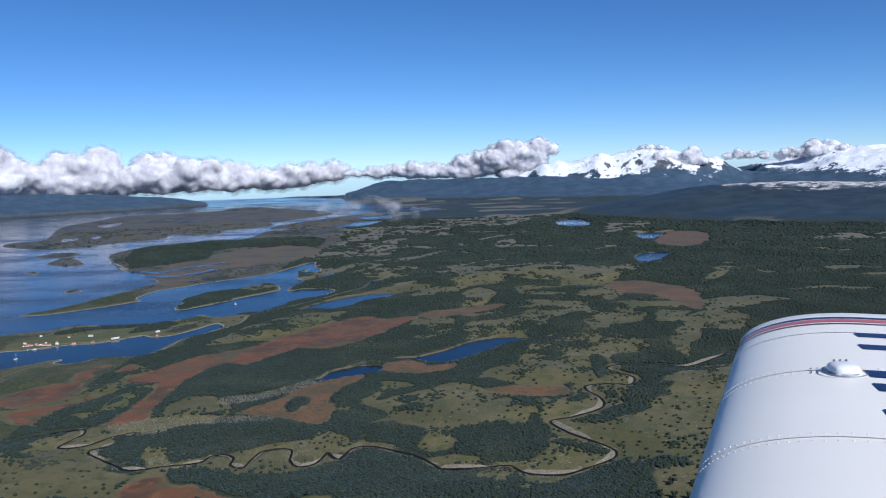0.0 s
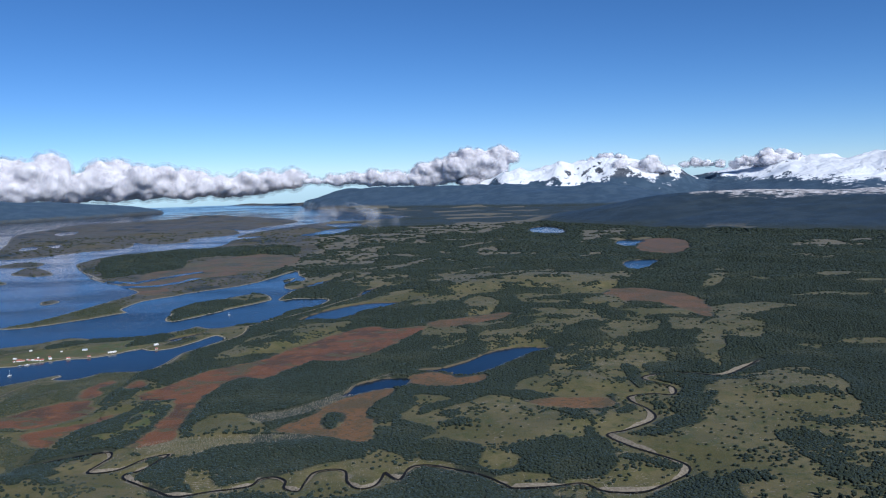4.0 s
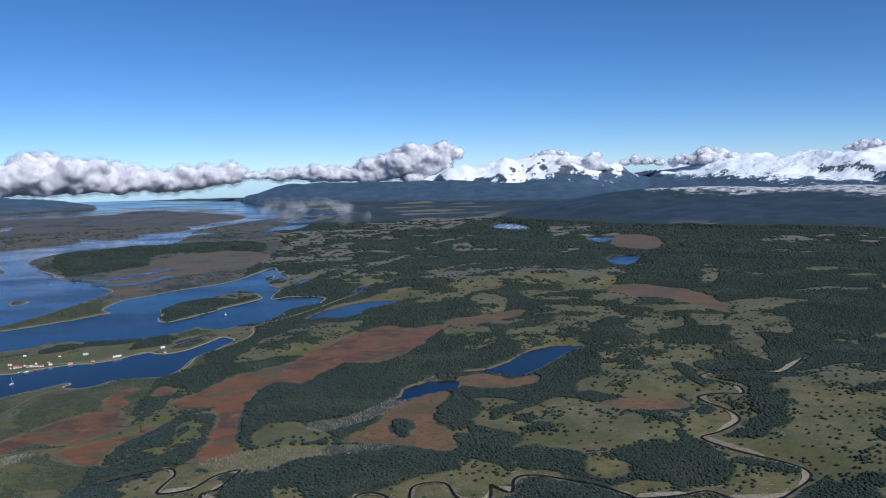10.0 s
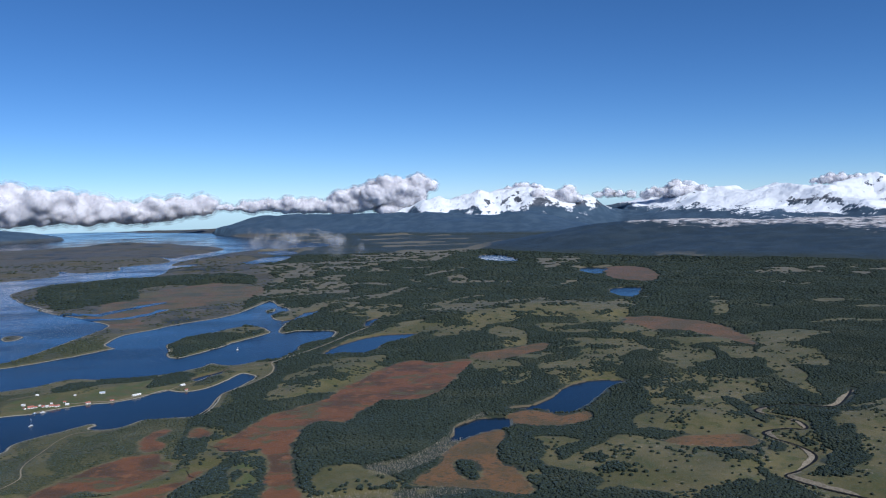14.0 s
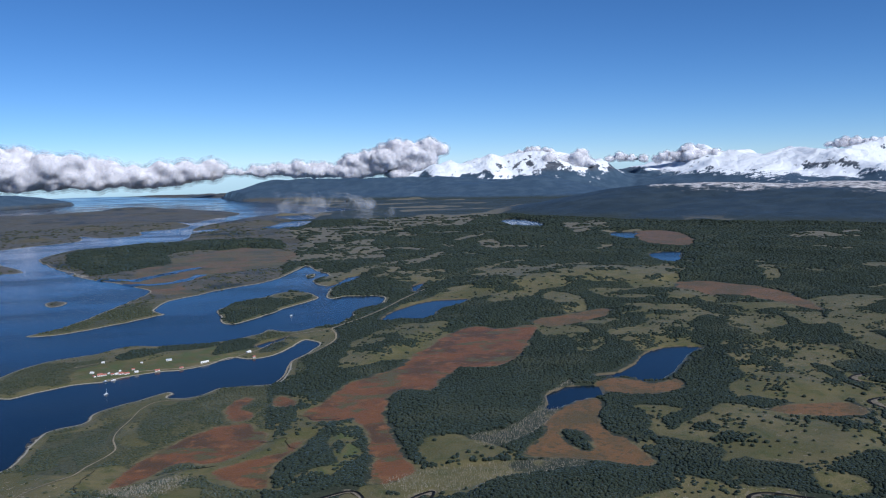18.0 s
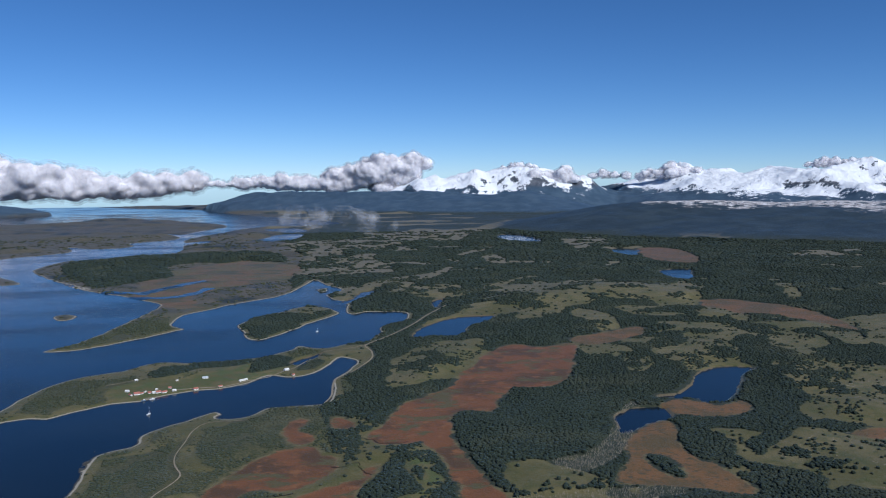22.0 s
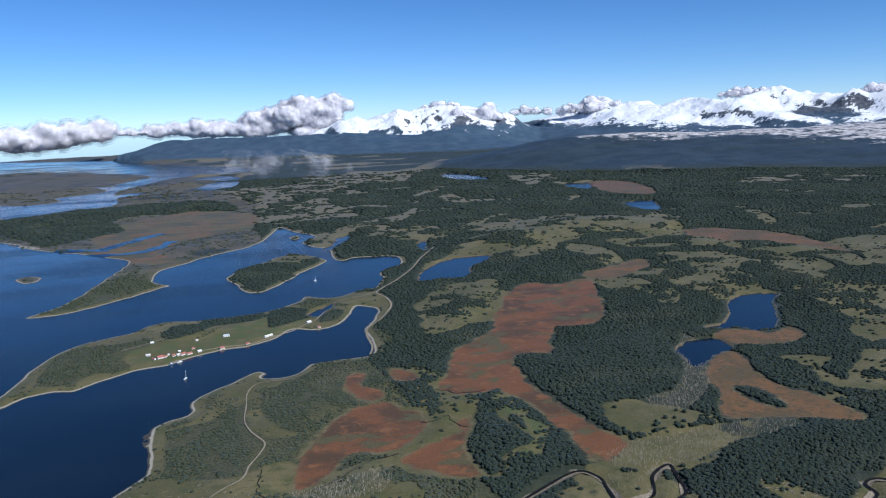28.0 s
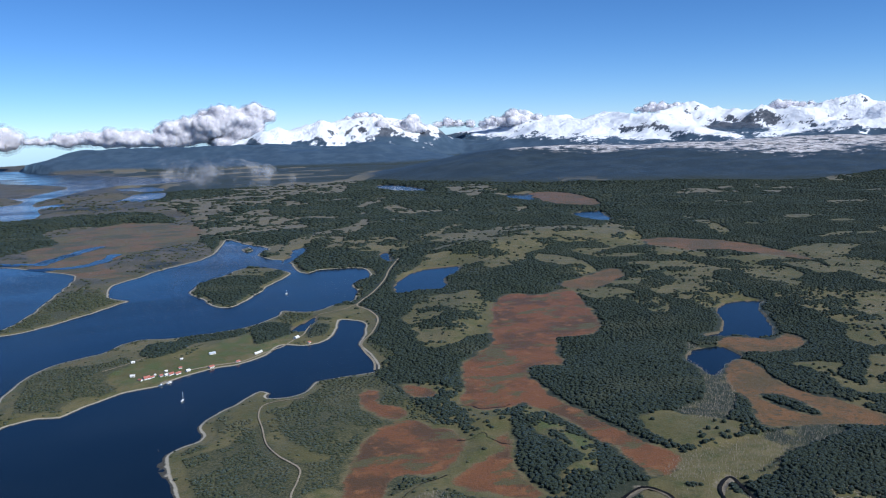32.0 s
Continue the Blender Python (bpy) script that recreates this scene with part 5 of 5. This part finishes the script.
def house(x, y, turn, long, deep, high, roof, label, category="house", chimney=True):
    """A gabled building: walls with gables, two roof slopes with eaves, door, windows, chimney."""
    z = float(heights([x], [y])[0])
    ob = tagged(new("house" if category == "house" else "shed"), label, category, "farm buildings")
    ob.matrix_basis = pose(x, y, z - 0.05, 0, 0, turn)
    a, b, r = long / 2, deep / 2, deep * 0.36
    bm = bmesh.new()
    pts = [(-a, -b, 0), (a, -b, 0), (a, b, 0), (-a, b, 0), (-a, -b, high), (a, -b, high), (a, b, high), (-a, b, high), (-a, 0, high + r), (a, 0, high + r)]
    vs = [bm.verts.new(p) for p in pts]
    for f in ((0, 1, 5, 4), (2, 3, 7, 6), (1, 2, 6, 9, 5), (3, 0, 4, 8, 7), (3, 2, 1, 0)):
        bm.faces.new([vs[i] for i in f])
    part("wall", bm, WHITE_WALL, ob)
    bm = bmesh.new()
    e, th = 0.12, 0.06
    for s in (-1, 1):
        drop = r * e / b
        lower, ridge = (s * (b + e), high - drop), (0, high + r)
        q = [bm.verts.new((ex, yy, zz + t)) for t in (0.01, th) for ex in (-a - e, a + e) for yy, zz in (lower, ridge)]
        for f in ((0, 1, 3, 2), (4, 6, 7, 5), (0, 4, 5, 1), (2, 3, 7, 6), (0, 2, 6, 4), (1, 5, 7, 3)):
            bm.faces.new([q[i] for i in f])
    part("roof", bm, roof, ob)
    part("door", box(bmesh.new(), -0.16, 0.16, -b - 0.03, -b + 0.02, 0, high * 0.8), TIMBER, ob)
    for wx in (-0.62, 0.62):
        part("window", box(bmesh.new(), wx * a - 0.14, wx * a + 0.14, -b - 0.025, -b + 0.02, high * 0.35, high * 0.78), DARK_PANE, ob)
    if chimney:
        part("chimney", box(bmesh.new(), a * 0.4 - 0.1, a * 0.4 + 0.1, -0.1, 0.1, high + r * 0.6, high + r + 0.3), TIMBER, ob)
    return ob


def farm():
    red, white = "white farmhouse with a faded red tin roof", "white-walled farm building with a red roof by the water"
    plan = [(4.6, 3.0, 1.3, RED_ROOF, 20), (3.0, 2.2, 1.0, PALE_ROOF, -15), (2.6, 2.0, 1.0, RED_ROOF, 35), (3.4, 2.0, 1.1, PALE_ROOF, 30), (4.2, 2.2, 1.2, RED_ROOF, 32),
            (4.4, 2.1, 1.1, RED_ROOF, 32), (2.4, 1.7, 0.9, RED_ROOF, 15), (3.0, 2.0, 1.0, PALE_ROOF, 25), (4.0, 2.2, 1.1, RED_ROOF, 28), (3.2, 1.9, 1.0, RED_ROOF, 26),
            (2.6, 1.7, 0.9, PALE_ROOF, 10), (4.6, 2.6, 1.3, PALE_ROOF, 40), (2.6, 1.9, 1.0, RED_ROOF, 30), (1.9, 1.4, 0.8, PALE_ROOF, 5), (1.8, 1.5, 0.9, PALE_ROOF, 20), (2.8, 1.8, 1.0, RED_ROOF, -50), (2.6, 1.7, 1.0, RED_ROOF, 30), (1.9, 1.4, 0.8, PALE_ROOF, 60)]
    for (x, y), (l, d, h, roof, turn) in zip(FARM_HOUSES, plan):
        house(x, y, turn, 0.84 * l, 0.84 * d, 0.72 * h, roof, red if roof is RED_ROOF else "small white farm building with a pale tin roof")
    house(-305.9, 744.5, 38, 7.0, 1.5, 0.75, PALE_ROOF, "long white shearing shed with a pale roof", "shed", False)
    house(-332.4, 754.3, 12, 4.0, 2.2, 0.7, GREY_ROOF, "low shed with a blue-grey tin roof", "shed", False)
    jetty = tagged(new("jetty"), "short grey timber jetty at the farm", "jetty")
    jetty.matrix_basis = pose(-366.5, 712.5, -0.7, 0, 0, 35)
    part("deck", box(bmesh.new(), -2.6, 2.6, -0.5, 0.5, 0.55, 0.68), TIMBER, jetty)
    for px in (-2.3, 0.0, 2.3):
        for py in (-0.42, 0.42):
            part("post", box(bmesh.new(), px - 0.07, px + 0.07, py - 0.07, py + 0.07, -1.2, 0.7), TIMBER, jetty)


farm()


def hull_mesh(long, wide, deep):
    bm = bmesh.new()
    rows = []
    for i in range(9):
        t = i / 8
        w = wide / 2 * math.sin(math.pi * min(1, 0.18 + 0.82 * t) ** 0.75) ** 0.8 if t < 1 else 0.01
        x = long * (t - 0.5)
        rows.append([bm.verts.new((x, s * w * f, deep * h)) for s, f, h in ((-1, 1, 0.65), (-1, 0.8, 0.05), (-1, 0.05, -0.35), (1, 0.05, -0.35), (1, 0.8, 0.05), (1, 1, 0.65))])
    for a, b in zip(rows[:-1], rows[1:]):
        for k in range(6):
            bm.faces.new((a[k], a[(k + 1) % 6], b[(k + 1) % 6], b[k]))
    bm.faces.new(rows[0])
    bm.faces.new(rows[-1][::-1])
    bmesh.ops.recalc_face_normals(bm, faces=bm.faces)
    return bm


def sailboat(x, y, turn, long, label):
    ob = tagged(new("sailboat"), label, "boat", "boats")
    ob.matrix_basis = pose(x, y, -BEND * (x * x + y * y) + 0.12, 0, 0, turn)
    part("hull", hull_mesh(long, long * 0.3, 0.7), HULL, ob)
    bm = box(bmesh.new(), -long * 0.2, long * 0.16, -long * 0.08, long * 0.08, 0.4, 0.75)
    bmesh.ops.bevel(bm, geom=bm.edges[:], offset=0.06, segments=1, affect="EDGES")
    part("cabin", bm, HULL, ob)
    for name, r, h, m in (("mast", 0.07, long * 1.25, Matrix.Translation((long * 0.1, 0, 0.4 + long * 0.625))),
                          ("boom", 0.06, long * 0.42, Matrix.Translation((-long * 0.1, 0, 0.95)) @ Matrix.Rotation(radians(90), 4, "Y"))):
        bm = bmesh.new()
        bmesh.ops.create_cone(bm, cap_ends=True, segments=8, radius1=r, radius2=r * 0.7, depth=h, matrix=m)
        part(name, bm, HULL, ob)


def launch(x, y, turn, long, mat, label):
    ob = tagged(new("motorboat"), label, "boat", "boats")
    ob.matrix_basis = pose(x, y, -BEND * (x * x + y * y) + 0.12, 0, 0, turn)
    part("hull", hull_mesh(long, long * 0.34, 0.7), mat, ob)
    part("cabin", box(bmesh.new(), -long * 0.1, long * 0.2, -long * 0.1, long * 0.1, 0.35, 1.0), HULL, ob, "white wheelhouse")


sailboat(-361.5, 675.0, 60, 3.6, "white sailing yacht at anchor with bare mast")
sailboat(-240.4, 924.2, 20, 2.2, "small white sailing yacht anchored in the bay")
launch(-368.6, 708.5, 30, 3.2, BLUE_HULL, "blue motorboat moored at the jetty")
launch(-363.6, 710.8, 35, 3.6, HULL, "white motorboat moored at the jetty")


# ---- the aircraft wing ----
WING_PAINT = plain_material("white_aircraft_paint", (0.85, 0.815, 0.755), (0.885, 0.85, 0.79), 0.8, 0.42, 0.35, 0.01)
NAVY = plain_material("navy_paint", (0.012, 0.022, 0.085), (0.018, 0.030, 0.10), 2.0, 0.3, 0.5, 0.0)
RED_STRIPE = plain_material("red_paint", (0.50, 0.10, 0.10), (0.56, 0.13, 0.12), 2.0, 0.3, 0.5, 0.0)
MAROON = plain_material("maroon_paint", (0.10, 0.025, 0.03), (0.13, 0.03, 0.04), 2.0, 0.3, 0.5, 0.0)
STEEL = plain_material("bright_metal", (0.55, 0.56, 0.58), (0.7, 0.7, 0.72), 8.0, 0.3, 0.5, 0.02, 0.8)
EYE0 = Vector((0.0, 0.0, EYE))
LEAD_TIP, LEAD_ROOT = Vector((0.341, 0.94, -0.209)) * 4.9, Vector((0.286, 0.958, -0.412)) * 2.55
AFT = Vector((0.93, -0.37, 0.0))


def skin(s, c, lift=0.0):
    """A place on the wing: s along the span (0 near, 1 at the tip), c metres behind the leading edge."""
    p = LEAD_ROOT + (LEAD_TIP - LEAD_ROOT) * s
    tip = max(0.0, s - 0.86) / 0.07
    camber = 0.205 * math.sqrt(min(1, c / 0.62)) * (1.6 - 0.6 * min(1, c / 0.62)) if c < 0.62 else 0.205 - 0.05 * (c - 0.62) ** 2
    return EYE0 + p + AFT * c + Vector((0, 0, camber * (1 - 0.35 * tip ** 2) - 0.05 * tip ** 2 + lift))


def strip(name, parent, mat, s0, s1, c0, c1, lift, ns=2, nc=24, label="", slant=0.0):
    bm = bmesh.new()
    rows = [[bm.verts.new(skin(s0 + (s1 - s0) * i / ns, c0 + (c1 - c0) * (j / nc) ** 1.6 + slant * (i / ns), lift)) for j in range(nc + 1)] for i in range(ns + 1)]
    for a, b in zip(rows[:-1], rows[1:]):
        for j in range(nc):
            bm.faces.new((a[j], a[j + 1], b[j + 1], b[j]))
    for f in bm.faces:
        f.smooth = True
    return part(name, bm, mat, parent, label)


def wing():
    ob = tagged(new("aircraft_wing"), "white light aircraft wing with navy and red tip stripes", "aircraft wing")
    bm = bmesh.new()
    ns, nc = 30, 30
    span = [-0.75 + 1.68 * i / ns for i in range(ns + 1)]
    rows = []
    for s in span:
        top = [skin(s, 1.55 * (j / nc) ** 1.7) for j in range(nc + 1)]
        low = [skin(s, 1.55 * (j / 10)) - Vector((0, 0, 0.02 + 0.30 * math.sin(math.pi * (j / 10) ** 0.6))) for j in range(9, 0, -1)]
        rows.append([bm.verts.new(p) for p in top + low])
    n = len(rows[0])
    for a, b in zip(rows[:-1], rows[1:]):
        for j in range(n):
            bm.faces.new((a[j], a[(j + 1) % n], b[(j + 1) % n], b[j]))
    bm.faces.new(rows[0])
    bm.faces.new(rows[-1][::-1])
    bmesh.ops.recalc_face_normals(bm, faces=bm.faces)
    for f in bm.faces:
        f.smooth = len(f.verts) == 4
    part("skin", bm, WING_PAINT, ob)
    strip("stripe", ob, NAVY, 0.800, 0.815, 0.0, 1.5, 0.003, label="navy stripe")
    strip("stripe", ob, RED_STRIPE, 0.765, 0.792, 0.0, 1.5, 0.003, label="red stripe")
    strip("stripe", ob, MAROON, 0.742, 0.752, 0.0, 1.5, 0.003, label="maroon stripe")
    for s in (0.04, 0.375, 0.66):
        strip("seam", ob, WING_PAINT, s, s + 0.006, 0.0, 1.5, 0.004)
        bm = bmesh.new()
        for k in range(34):
            for d in (-0.012, 0.016):
                bmesh.ops.create_icosphere(bm, subdivisions=1, radius=0.0024, matrix=Matrix.Translation(skin(s + d, 0.015 + 0.0009 * k * k, 0.002)))
        tagged(part("rivets", bm, HULL, ob, "rows of small rivets"), kind="stuff")
    for s0, s1, c0, c1 in ((0.625, 0.655, 0.54, 1.1), (0.525, 0.560, 0.545, 1.1), (0.335, 0.372, 0.545, 1.1), (0.258, 0.298, 0.56, 1.1), (0.115, 0.165, 0.57, 1.1)):
        strip("letter_bar", ob, NAVY, s0, s1, c0, c1, 0.004, label="navy painted bar", slant=-0.02)
    at = skin(0.36, 0.455)
    for r in (0.058, 0.082):
        bm = bmesh.new()
        rows = [[bm.verts.new(at + Vector(((r + 0.003 * math.cos(v)) * math.cos(u), (r + 0.003 * math.cos(v)) * math.sin(u), 0.004 + 0.003 * math.sin(v))))
                 for v in (0, 1.57, 3.14, 4.71)] for u in (i * 2 * math.pi / 32 for i in range(32))]
        for i in range(32):
            for j in range(4):
                bm.faces.new((rows[i][j], rows[(i + 1) % 32][j], rows[(i + 1) % 32][(j + 1) % 4], rows[i][(j + 1) % 4]))
        part("cap_ring", bm, STEEL, ob, "round metal ring")
    bm = bmesh.new()
    bmesh.ops.create_uvsphere(bm, u_segments=24, v_segments=12, radius=0.054)
    for v in bm.verts:
        flat = max(0.7, max(abs(v.co.x), abs(v.co.y)) / max(math.hypot(v.co.x, v.co.y), 1e-6))
        v.co = at + Vector((v.co.x / flat ** 0.5, v.co.y / flat ** 0.5, 0.004 + 0.036 * math.copysign((abs(v.co.z) / 0.054) ** 0.45, v.co.z)))
    for f in bm.faces:
        f.smooth = True
    part("fuel_cap", bm, HULL, ob, "white rounded fuel cap")
    for s0, c0, n in ((0.41, 0.425, 3), (0.355, 0.34, 2)):
        for k in range(n):
            strip("notice_bar", ob, STEEL, s0, s0 + 0.035, c0 + 0.022 * k, c0 + 0.022 * k + 0.006, 0.003, 1, 2, "grey lettering too small to read")


wing()
